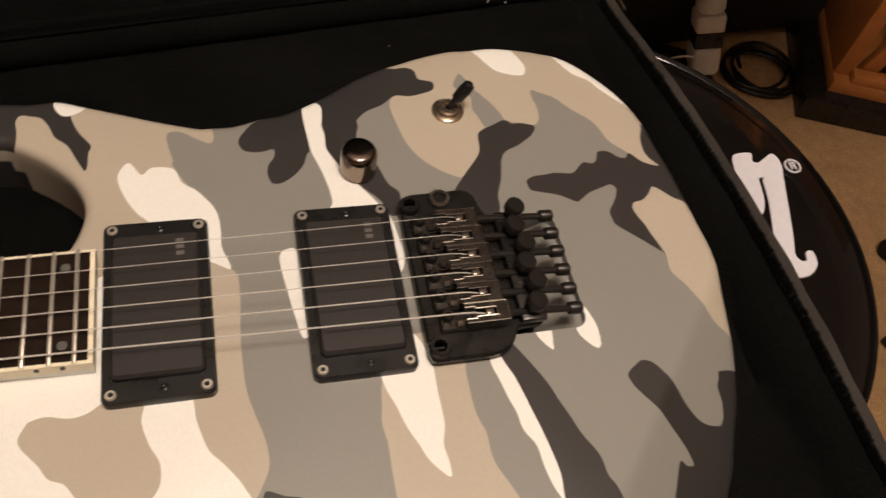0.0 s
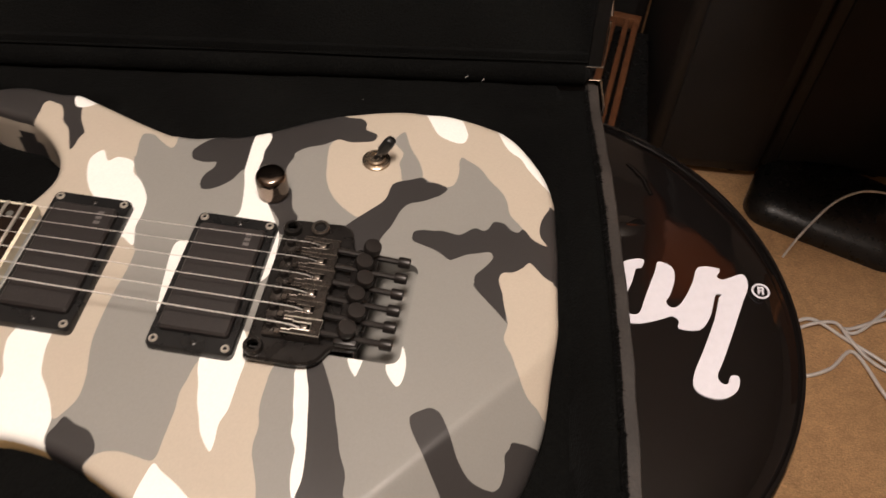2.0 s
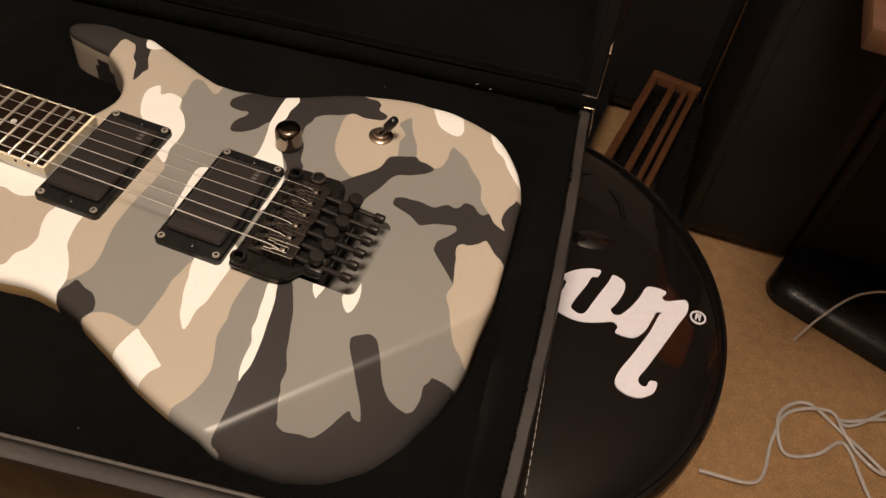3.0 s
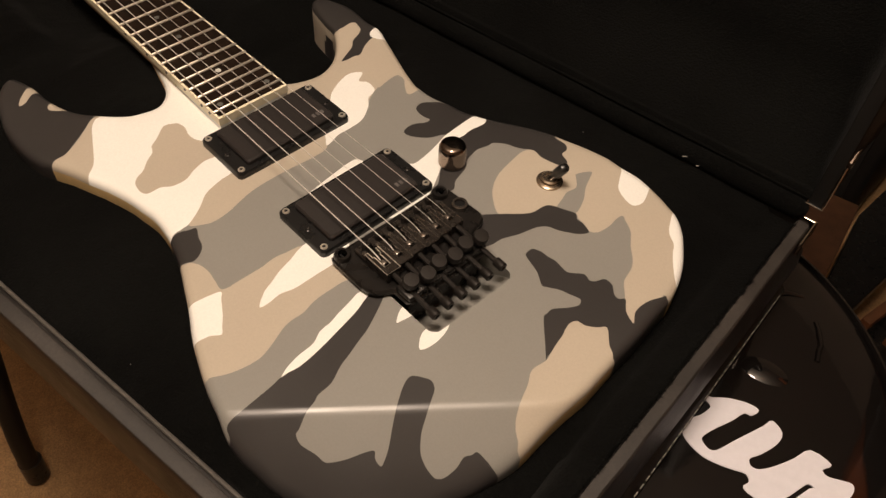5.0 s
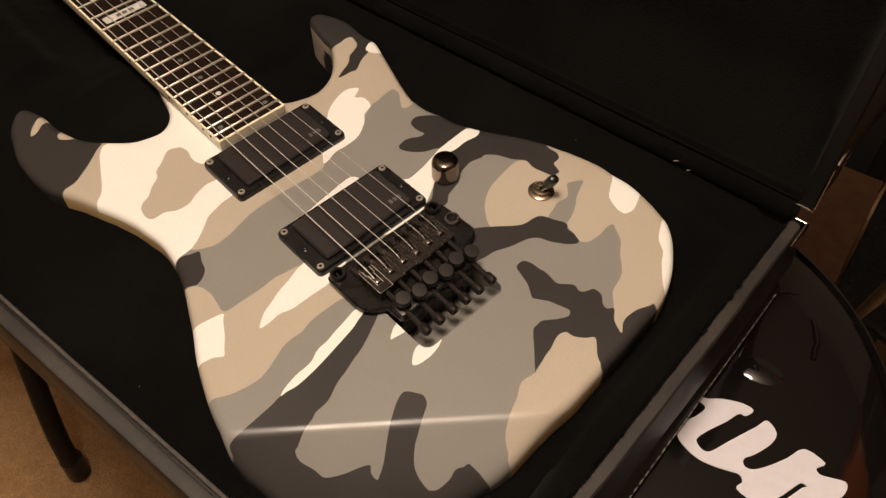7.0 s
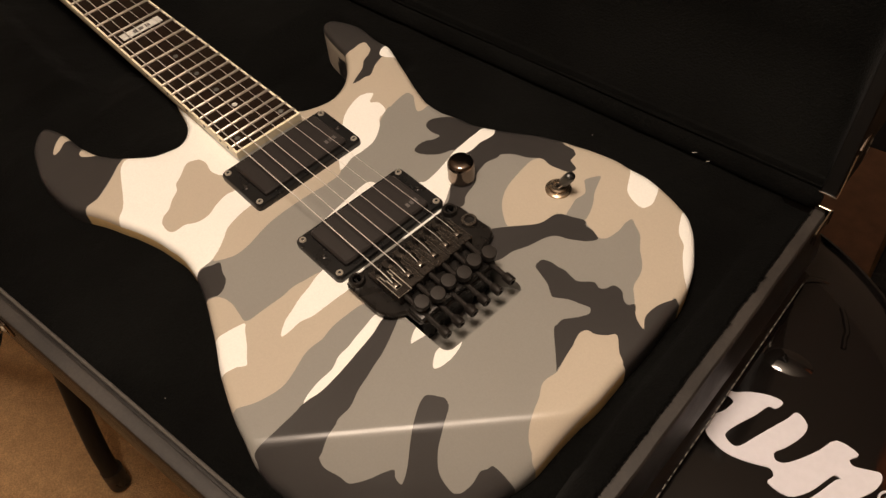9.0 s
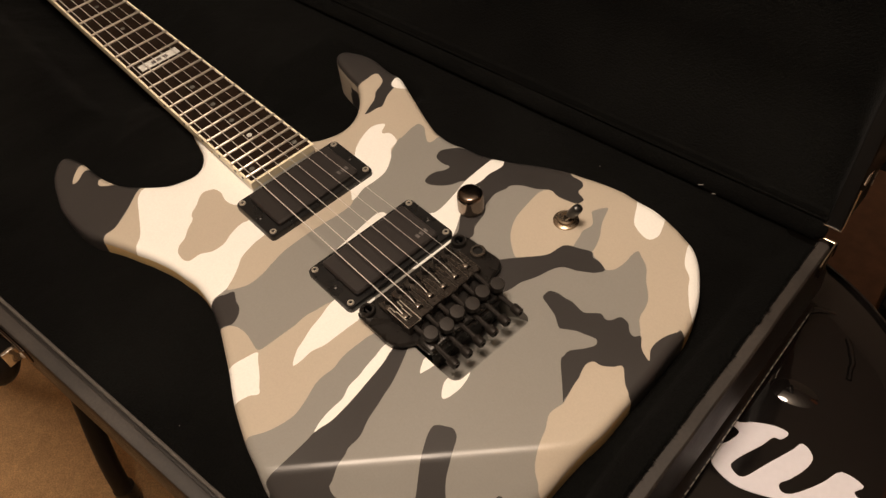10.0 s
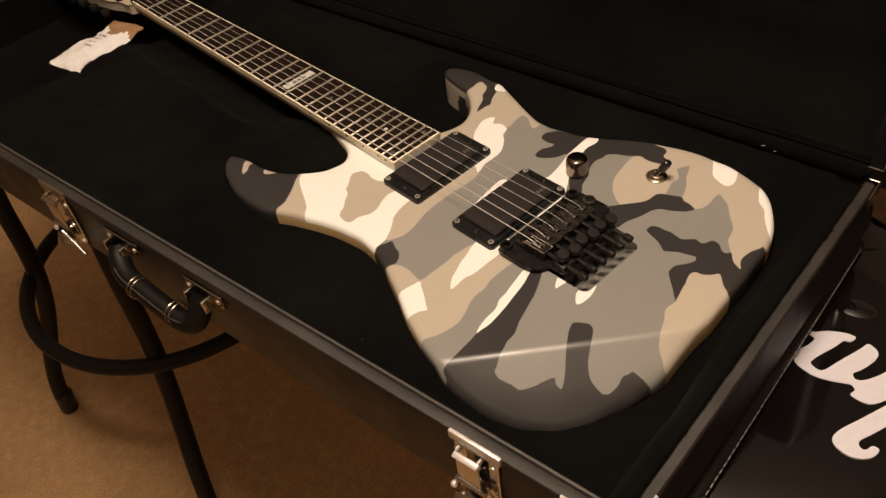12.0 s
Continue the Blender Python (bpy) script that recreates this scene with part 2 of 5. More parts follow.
def add_prism(bm, outline, z0, z1, bevel=0.0):
    """A plate with the given outline (x, y) between two heights; bevel narrows its top edge."""
    n = len(outline)
    low = [bm.verts.new((p[0], p[1], z0)) for p in outline]
    levels = [low]
    if bevel:
        levels.append([bm.verts.new((p[0], p[1], z1 - bevel)) for p in outline])
        top = []
        for i in range(n):
            a, b, c = (Vector(outline[(i + k) % n][:2]) for k in (-1, 0, 1))
            d1, d2 = (b - a).normalized(), (c - b).normalized()
            nrm = Vector((-(d1.y + d2.y), d1.x + d2.x))
            nrm = nrm.normalized() if nrm.length > 1e-9 else Vector((-d1.y, d1.x))
            top.append(bm.verts.new((b.x + nrm.x * bevel, b.y + nrm.y * bevel, z1)))
        levels.append(top)
    else:
        levels.append([bm.verts.new((p[0], p[1], z1)) for p in outline])
    for x, y in zip(levels, levels[1:]):
        for i in range(n):
            bm.faces.new((x[i], x[(i + 1) % n], y[(i + 1) % n], y[i]))
    bm.faces.new(low[::-1])
    bm.faces.new(levels[-1])
    return bm


def prism(outline, z0, z1, bevel=0.0):
    return add_prism(bmesh.new(), outline, z0, z1, bevel)


def rounded(x0, y0, x1, y1, r, steps=5):
    out = []
    for cx, cy, a in ((x1 - r, y1 - r, 0), (x0 + r, y1 - r, 90), (x0 + r, y0 + r, 180), (x1 - r, y0 + r, 270)):
        for k in range(steps + 1):
            t = radians(a + 90 * k / steps)
            out.append((cx + r * math.cos(t), cy + r * math.sin(t)))
    return out


def inside(poly, pts):
    """Which of the points lie in the polygon; numpy arrays (n, 2)."""
    poly, pts = np.asarray(poly, float), np.asarray(pts, float)
    hit = np.zeros(len(pts), bool)
    a = poly
    b = np.roll(poly, -1, axis=0)
    for (x0, y0), (x1, y1) in zip(a, b):
        if y0 == y1:
            continue
        cross = (y0 > pts[:, 1]) != (y1 > pts[:, 1])
        hit ^= cross & (pts[:, 0] < (x1 - x0) * (pts[:, 1] - y0) / (y1 - y0) + x0)
    return hit


# ---- room ----
FLOOR_X, FLOOR_Y = (-2.4, 2.6), (-2.2, 2.0)


def carpet():
    bm = bmesh.new()
    nx, ny = 120, 100
    rows = [[bm.verts.new((FLOOR_X[0] + (FLOOR_X[1] - FLOOR_X[0]) * i / nx, FLOOR_Y[0] + (FLOOR_Y[1] - FLOOR_Y[0]) * j / ny, 0)) for i in range(nx + 1)] for j in range(ny + 1)]
    for j in range(ny):
        for i in range(nx):
            bm.faces.new((rows[j][i], rows[j][i + 1], rows[j + 1][i + 1], rows[j + 1][i]))
    for v in bm.verts:
        v.co.z = -0.001 + 0.001 * noise.noise(v.co * 6)
    return bm


solo("floor", carpet(), CARPET, "beige looped carpet floor, slightly worn", "floor", kind="structure", smooth=80)
for nm, lo, hi in (
    ("wall_north", (FLOOR_X[0], FLOOR_Y[1], 0), (FLOOR_X[1], FLOOR_Y[1] + 0.1, 2.4)),
    ("wall_south", (FLOOR_X[0], FLOOR_Y[0] - 0.1, 0), (FLOOR_X[1], FLOOR_Y[0], 2.4)),
    ("wall_east", (FLOOR_X[1], FLOOR_Y[0] - 0.1, 0), (FLOOR_X[1] + 0.1, FLOOR_Y[1] + 0.1, 2.4)),
    ("wall_west", (FLOOR_X[0] - 0.1, FLOOR_Y[0] - 0.1, 0), (FLOOR_X[0], FLOOR_Y[1] + 0.1, 2.4)),
):
    solo(nm, box(lo, hi), WALL, "plain painted room wall in dim warm light", "wall", kind="structure")
solo("ceiling", box((FLOOR_X[0] - 0.1, FLOOR_Y[0] - 0.1, 2.4), (FLOOR_X[1] + 0.1, FLOOR_Y[1] + 0.1, 2.5)), CEILING, "plain painted ceiling", "ceiling", kind="structure")

# ---- guitar ----
TOP = 0.86           # height of the body's face
THICK = 0.045
TZ = THICK           # the face, in the guitar's own heights
BASE = TOP - THICK
CREASE_A, CREASE_N, SLOPE = Vector((28, -145)), Vector((0.772, -0.636)), 0.6
PATCHES = []
OVAL = (-0.205, 0.104)


def camo(colour, *points):
    PATCHES.append((colour, [tuple(p) for p in spline(points, 5)]))


# outline of the body and its painted patches, in millimetres from the saddles
BASS_SIDE = [
    (-276, -14), (-262, -20), (-248, -24.4), (-236, -27.2), (-224, -30.8), (-215, -35.8), (-209.4, -41.6), (-206.6, -48.4), (-208.4, -57.9), (-212.6, -68.1), (-225.9, -82.3), (-236.2, -90.5), (-246.3, -95.6), (-262.5, -99.8), (-277.5, -101),
    (-287.6, -103.1), (-297.7, -107.3), (-298.9, -113.3), (-293, -120.4), (-282.2, -127.3), (-267.2, -132.3), (-252.2, -136.2), (-235.1, -137.1), (-218, -135.9), (-205.8, -132.8),
    (-198.7, -128.6), (-185.5, -122.4), (-171.3, -117.2), (-159, -112.1), (-141.8, -106.8), (-129.6, -104.7), (-116.5, -102.6), (-103.3, -103.5), (-93.2, -105.4), (-74, -111.3),
    (-59.9, -117.3), (-43.7, -124.3), (-25.5, -133.3), (-7.2, -140.3),
]
TAIL_SIDE = [
    (8.1, -145.3), (21.3, -148.3), (31.6, -151.3), (38.7, -152.3), (47.9, -152.2), (57.1, -150.1), (68.4, -148), (78.7, -143.8), (90, -138.6), (102.3, -129.3), (111.6, -121.1), (118.7, -111.8),
    (124.9, -101.6), (130, -87.3), (136.2, -73), (140.3, -56.7), (142.3, -42.4), (142.3, -21.1), (143.4, 4.1), (142.4, 18.2), (141.3, 32.3), (140.3, 47.4), (139.3, 58.4), (137.3, 73.4),
    (135.3, 90.4), (131.2, 104.4), (125.2, 117.2), (117.1, 129.1), (108, 139.9), (98, 147.7), (89.9, 150.6), (80.8, 153.4), (66.8, 156.2), (56.7, 157.1), (44.6, 155.9),
]
TREBLE_SIDE = [
    (32.5, 155.7), (14.4, 151.5), (2.4, 147.4), (-7.7, 144.3), (-24.8, 136.1), (-46, 122.9), (-65.2, 113.7), (-77.2, 111.6), (-91.3, 107.4), (-103.3, 107.2), (-108.3, 107.2), (-124.2, 111.9),
    (-140.1, 117.6), (-163.8, 126.2), (-177.7, 130.9), (-188.6, 129.8), (-200.5, 130.6), (-211.4, 131.4), (-223.4, 129.3), (-233.4, 125.2), (-239.4, 121.1), (-240.6, 114.2), (-235.7, 109.3),
    (-226.9, 106.5), (-218, 104.7), (-208.1, 102.8), (-200.1, 101.9), (-192.3, 98.1), (-181.5, 90.3), (-171.7, 80.5), (-165.9, 70.7), (-163.1, 60.7), (-164.2, 50.8), (-168.4, 39.7),
    (-173.4, 33.6), (-181, 27.2), (-192, 20),
]
camo("tan",
     (-229.9, -80.3), (-217.1, -93.4), (-203.4, -112.5), (-199.7, -127.6), (-195, -144.9), (-156.3, -129.3), (-150, -113), (-223.8, -73.2))
camo("white",
     (-225.8, -75.3), (-220, -85.3), (-214.1, -91.3), (-202.1, -97.3), (-182.2, -107.2), (-175.2, -114.2), (-169.3, -119.3), (-156.3, -129.3), (-107.5, -112.6), (-89.3, -112.5),
     (-95.2, -102.4), (-96.1, -95.3), (-97, -89.2), (-101, -82.1), (-106.9, -74.1), (-111.9, -68.1), (-114.8, -60), (-116.7, -50), (-114.5, -38.8), (-108.1, -16.6), (-160.6, 29.9),
     (-198.2, 2.4), (-276.4, -12.5))
camo("tan",
     (-182.1, -47.6), (-184.2, -54.7), (-176.4, -64.7), (-172.4, -70.7), (-166.5, -73.7), (-161.5, -80.7), (-155.6, -86.7), (-152.7, -92.8), (-147.7, -96.8), (-139.6, -97.7), (-135.5, -94.6),
     (-135.4, -86.5), (-131.3, -79.4), (-131.1, -70.3), (-135, -62.3), (-137.9, -52.2), (-136.8, -45.1), (-136.6, -37.1), (-151.8, -41.2), (-158.9, -45.3), (-166, -46.4), (-174, -44.5),
     (-180, -45.6))
camo("tan",
     (-96, -90.2), (-91.9, -85.1), (-88.8, -77), (-89.7, -65.9), (-92.6, -55.8), (-95.4, -43.7), (-96.2, -28.6), (-96, -14.5), (-94.8, 3.6), (-96.6, 16.6), (-108.6, 19.5), (-113.3, -21.7),
     (-117.4, -32.8), (-116.7, -50), (-114.8, -60), (-111.9, -68.1), (-106.9, -74.1), (-101, -82.1))
camo("charcoal",
     (-225.9, -82.3), (-219.1, -91.3), (-211.3, -101.4), (-205.4, -110.4), (-201.5, -116.5), (-200.6, -122.6), (-199.7, -127.6), (-191.9, -141.8), (-232.5, -154.3), (-288.4, -137.5),
     (-323.8, -110.5), (-300.3, -90.1), (-244.9, -75.4))
camo("tan",
     (-280.6, -102), (-277.7, -108.1), (-270.8, -115.1), (-264.9, -118.1), (-265.8, -113), (-270.6, -107), (-272.5, -101), (-279.5, -99))
camo("tan",
     (-256.4, -98.8), (-252.5, -103.8), (-248.5, -104.8), (-245.5, -102.7), (-242.4, -98.6), (-242.3, -93.6), (-248.3, -94.7), (-256.3, -95.7))
camo("tan",
     (-120.8, 78.2), (-121.7, 84.2), (-123.5, 92.1), (-124.4, 99), (-123.4, 103), (-117.4, 103.1), (-110.5, 98.2), (-103.5, 94.3), (-101.4, 98.3), (-102.3, 106.3), (-101.1, 119.2),
     (-160.6, 142), (-261.9, 135.6), (-220.9, 62), (-170.8, 19.7), (-140.6, 26.1), (-102.3, 36.6))
camo("white",
     (-147.8, 76.9), (-142.7, 84.9), (-136.8, 77), (-131.7, 81), (-121.7, 79.2), (-117.9, 70.3), (-111, 64.4), (-103.1, 52.5), (-101.3, 40.6), (-101.4, 30.6), (-98.5, 21.6), (-98.6, 17.6),
     (-106.6, 22.5), (-123.6, 28.3), (-131.4, 38.2), (-132.3, 46.2), (-139.2, 54.1), (-145, 65))
camo("charcoal",
     (-197.2, 100), (-195, 107.9), (-195.9, 115.8), (-193.8, 119.8), (-188.9, 118.9), (-183.9, 117), (-180.1, 111.1), (-177.2, 104.2), (-171.3, 98.4), (-167.5, 90.5), (-164.6, 84.6),
     (-162.7, 81.6), (-161.6, 85.6), (-161.5, 92.6), (-160.4, 97.5), (-166.2, 106.4), (-169.1, 113.3), (-170.9, 119.2), (-173.8, 126), (-175.6, 135.9), (-239.7, 151.7), (-263.2, 121.8),
     (-215.2, 95.8))
camo("white",
     (-178.7, 131.9), (-178.8, 126), (-176.9, 121.1), (-174, 118.1), (-170, 118.2), (-164.9, 121.2), (-162.9, 126.2), (-162.7, 134.1), (-177.5, 138.8))
camo("tan",
     (-7, 117.5), (-8, 111.5), (-6.1, 98.6), (-3.2, 85.7), (2.7, 74.8), (10.7, 66.9), (20.8, 61), (26.9, 65.1), (33, 72.2), (36, 78.2), (37.1, 86.2), (42.2, 94.3), (53.3, 98.4), (57.4, 96.4),
     (63.4, 95.5), (69.5, 93.6), (73.5, 97.6), (74.6, 106.6), (73.6, 114.6), (74.6, 119.6), (78.7, 117.6), (86.7, 112.8), (93.8, 103.9), (101.8, 96), (105.9, 89.1), (108.9, 79.1), (115, 72.2),
     (123.1, 63.2), (128.1, 60.3), (132.2, 59.3), (128.2, 65.3), (127.1, 71.3), (128.2, 79.3), (131.2, 86.4), (132.2, 89.4), (145.4, 91.5), (133.3, 130.3), (95, 167.5), (36.7, 179.5), (-23.6, 157.9),
     (-1.8, 129.5))
camo("grey",
     (30.3, 125.9), (35.4, 134.9), (38.4, 130), (42.4, 121.1), (48.4, 112.3), (52.4, 103.4), (53.3, 97.4), (49.3, 92.3), (42.2, 93.3), (39.2, 102.2), (37.3, 108.1), (38.3, 116.1), (33.3, 122))
camo("charcoal",
     (-77.2, 111.6), (-81.3, 106.6), (-86.4, 100.5), (-89.5, 94.5), (-87.6, 88.6), (-82.6, 86.7), (-77.6, 86.7), (-72.5, 87.8), (-72.6, 82.8), (-75.7, 77.8), (-76.8, 71.8), (-74.8, 65.9),
     (-69.8, 65.9), (-63.7, 70), (-58.6, 76), (-54.5, 85), (-46.5, 86.1), (-39.6, 72.3), (-31.7, 60.4), (-22.7, 49.5), (-21.8, 42.5), (-15.7, 40.6), (-12.6, 53.6), (-17.6, 60.6), (-21.5, 73.5),
     (-26.4, 79.4), (-28.4, 86.4), (-29.3, 92.3), (-27.2, 100.3), (-27.2, 104.3), (-21.1, 110.3), (-12, 114.4), (-3.9, 120.5), (4.1, 119.6), (13.2, 121.7), (18.2, 123.8), (19.3, 128.8),
     (16.3, 130.7), (11.3, 132.6), (10.3, 138.6), (6.3, 141.5), (2.3, 141.4), (-2.7, 141.4), (-10.7, 146.2), (-35.7, 147.8), (-69.9, 134.5))
camo("white",
     (-48.1, 118.9), (-52.1, 119.9), (-55.2, 114.8), (-55.3, 104.9), (-54.4, 93), (-53.5, 84.1), (-50.6, 74.1), (-47.8, 61.2), (-46.9, 51.2), (-49, 44.2), (-34, 27.4), (-27.1, 15.4),
     (-24.2, 5.4), (-19.1, 8.5), (-17, 16.5), (-17.9, 27.5), (-19.8, 39.5), (-25.7, 50.5), (-32.7, 61.4), (-39.6, 72.3), (-45.5, 85.2), (-45.4, 95.1), (-46.3, 102.1), (-45.2, 109), (-45.1, 115))
camo("white",
     (43.6, 157.9), (48.6, 150), (52.6, 143.1), (57.6, 136.2), (65.6, 132.4), (71.7, 131.5), (74.7, 133.5), (75.7, 139.5), (72.8, 147.4), (69.8, 154.3), (68.8, 163.2), (49.7, 167.8))
camo("white",
     (93.9, 148.7), (98.9, 136.8), (104, 129.9), (111, 125), (116.1, 117.1), (125.2, 106.3), (130.2, 102.3), (132.3, 101.4), (134.3, 108.4), (124.2, 134.2), (102, 152.7))
camo("charcoal",
     (14.6, 51), (21.8, 61), (32, 73.2), (35, 79.2), (36.1, 88.2), (39.2, 92.2), (46.2, 95.3), (53.3, 98.4), (57.4, 95.4), (62.4, 95.5), (69.5, 92.6), (66.4, 86.6), (62.3, 83.5), (56.3, 79.5),
     (49.2, 76.4), (45.1, 70.3), (42, 58.3), (37.9, 48.2), (36.8, 39.2), (32.7, 32.1), (19.6, 33), (11.5, 40.9))
camo("charcoal",
     (56.1, 49.4), (55.1, 53.4), (56.1, 56.5), (61.2, 58.5), (66.3, 58.6), (71.3, 59.6), (77.4, 58.7), (82.5, 58.8), (89.6, 64.9), (94.7, 63.9), (97.7, 66), (99.7, 71), (102.8, 72), (106.8, 71.1),
     (110.9, 67.1), (115, 66.2), (118, 69.2), (123.1, 63.2), (128.1, 60.3), (132.2, 59.3), (128.2, 65.3), (127.1, 71.3), (128.2, 79.3), (131.2, 86.4), (132.2, 89.4), (136.3, 89.4), (149.5, 97.6),
     (161.7, 31.5), (141.3, 32.3), (137.3, 34.3), (132.2, 37.3), (124.1, 45.2), (120, 41.1), (114.9, 37.1), (109.8, 36), (107.8, 32), (108.8, 26.9), (110.8, 21.9), (111.8, 16.9), (113.8, 9.9),
     (114.8, 4.8), (115.8, 2.8), (106.7, 11.8), (95.5, 22.8), (94.5, 26.8), (94.6, 31.8), (99.7, 38.9), (102.7, 45), (101.7, 48), (99.7, 48.9), (93.6, 46.9), (87.5, 44.8), (81.4, 40.7), (78.3, 39.7),
     (70.3, 44.6), (61.1, 47.5))
camo("tan",
     (109.8, 36), (114.9, 37.1), (120, 41.1), (124.1, 45.2), (132.2, 37.3), (137.3, 34.3), (141.3, 32.3), (161.7, 31.5), (163.8, -29), (143.4, -42.4), (136.2, -39.4), (131.1, -36.4),
     (127, -31.4), (122.9, -23.4), (119.9, -16.3), (114.8, -7.3), (115.8, 2.8), (113.8, 9.9), (111.8, 16.9), (110.8, 21.9), (108.8, 26.9), (107.8, 32))
camo("charcoal",
     (37.7, -152.3), (32.6, -149.3), (31.6, -145.2), (31.6, -138), (30.7, -127.8), (29.7, -117.6), (28.7, -111.5), (29.8, -100.3), (28.9, -90.1), (26.9, -79), (23.9, -66.8), (21, -54.7),
     (18, -46.6), (15, -37.5), (20.1, -31.4), (24.1, -36.5), (29.2, -45.5), (35.2, -57.6), (38.2, -66.7), (41.2, -74.8), (44.2, -83.9), (49.2, -94), (50.2, -103.2), (52.2, -107.2),
     (54.2, -114.4), (57.3, -121.5), (58.3, -124.5), (63.4, -125.5), (71.6, -122.4), (76.7, -121.3), (79.8, -118.2), (83.9, -111.1), (87, -103.9), (90.1, -98.8), (93.2, -100.8), (97.2, -100.8),
     (97.3, -98.7), (94.2, -92.6), (88.1, -84.5), (81, -74.4), (75.9, -66.4), (73.9, -60.3), (75.9, -57.2), (79, -55.2), (83.1, -53.1), (88.2, -55.1), (92.2, -61.1), (96.3, -68.2), (100.4, -75.3),
     (106.5, -81.3), (112.6, -83.3), (118.8, -83.3), (120.8, -82.2), (122.9, -79.2), (123.9, -72), (122.9, -65.9), (124.9, -61.9), (126, -58.8), (132.1, -57.7), (140.3, -56.7), (157.7, -48.4),
     (157.7, -87), (123.8, -138.4), (60.1, -177.8), (32.5, -164.6))
camo("tan",
     (-81.2, -116.5), (-72, -109.3), (-69.9, -105.2), (-64.8, -102.1), (-57.7, -101), (-49.6, -102), (-42.5, -102.9), (-40.4, -99.9), (-40.3, -92.8), (-40.2, -83.6), (-40.1, -75.5),
     (-41.1, -66.4), (-40, -59.3), (-36.8, -45.1), (-21.4, -26.8), (-3.2, -29.6), (0.8, -40.7), (-0.3, -47.8), (-0.4, -54.9), (-0.4, -63), (0.5, -70.1), (2.5, -77.2), (2.4, -85.3), (3.4, -91.4),
     (6.4, -98.5), (9.4, -105.6), (11.4, -112.7), (11.3, -118.8), (10.3, -124.9), (8.2, -132.1), (4, -140.3), (-4.3, -157.7))
camo("white",
     (12.9, -41.6), (11.9, -45.7), (13.9, -53.7), (15.8, -62.8), (17.8, -69.9), (18.8, -78), (22.8, -86.1), (23.7, -96.3), (25.7, -105.4), (28.7, -111.5), (28.8, -107.4), (29.8, -100.3),
     (28.9, -91.1), (26.9, -79), (24.9, -69.9), (23, -60.8), (21, -52.7), (19, -47.6), (16, -39.6))
camo("white",
     (-37.8, -42.1), (-36.9, -51.2), (-33.9, -59.3), (-31, -69.4), (-27, -78.4), (-24, -85.5), (-17, -93.6), (-15.9, -88.5), (-16.8, -79.4), (-14.7, -71.2), (-14.6, -61.1), (-14.6, -53),
     (-14.5, -42.9), (-17.4, -30.8), (-22.4, -24.8), (-33.6, -30))
camo("white",
     (-44.7, -126.4), (-43.6, -118.2), (-42.5, -111.1), (-40.4, -103.9), (-35.4, -106.9), (-26.3, -112), (-19.2, -117), (-15.2, -120), (-18.3, -125.1), (-19.3, -129.2), (-20.4, -134.3),
     (-22.5, -144.5), (-48.9, -133.5))
camo("charcoal",
     (-94.2, -106.4), (-95.1, -98.3), (-93.1, -93.2), (-91, -88.1), (-83.9, -91.1), (-76.8, -93.1), (-71.8, -98.1), (-69.9, -103.2), (-70.9, -106.2), (-73, -110.3), (-73.1, -119.5),
     (-95.4, -115.6))
camo("white",
     (36.4, -32.3), (38.4, -37.3), (42.4, -42.3), (43.4, -39.3), (44.5, -32.2), (44.5, -21.1), (36.4, -24.2))
camo("white",
     (57.8, -13.9), (57.7, -24), (56.7, -34.1), (59.7, -40.2), (63.8, -44.2), (65.8, -43.1), (66.8, -39.1), (66.9, -32), (64.9, -23.9), (61.8, -18.9))
camo("white",
     (-68.9, -22.3), (-71.8, -10.2), (-73.6, 1.8), (-75.5, 15.9), (-75.4, 22.9), (-72.3, 25.9), (-67.3, 25), (-63.5, 11), (-62.7, -13.1))

RECESS_X = [24 + 33 * k / 9 for k in range(10)] + [57 + 6 * math.sin(math.pi / 2 * k / 6) for k in range(1, 7)]


def recess_half(x):
    """Half the width of the routed recess behind the bridge, with rounded rear corners."""
    return 32.5 if x <= 57 else 26.5 + math.sqrt(max(0.0, 36 - (x - 57) ** 2))


RECESS = [(x, -recess_half(x)) for x in RECESS_X] + [(x, recess_half(x)) for x in RECESS_X[::-1]]
OUTLINE = [tuple(p) for p in spline(BASS_SIDE + TAIL_SIDE + TREBLE_SIDE, 3)]


def drop(d):
    """How far the face lies below its level part, d millimetres past the arm bevel's crease; rounded over 3 mm."""
    if d < -3:
        return 0.0
    if d > 3:
        return SLOPE * d
    return SLOPE * (d + 3) ** 2 / 12


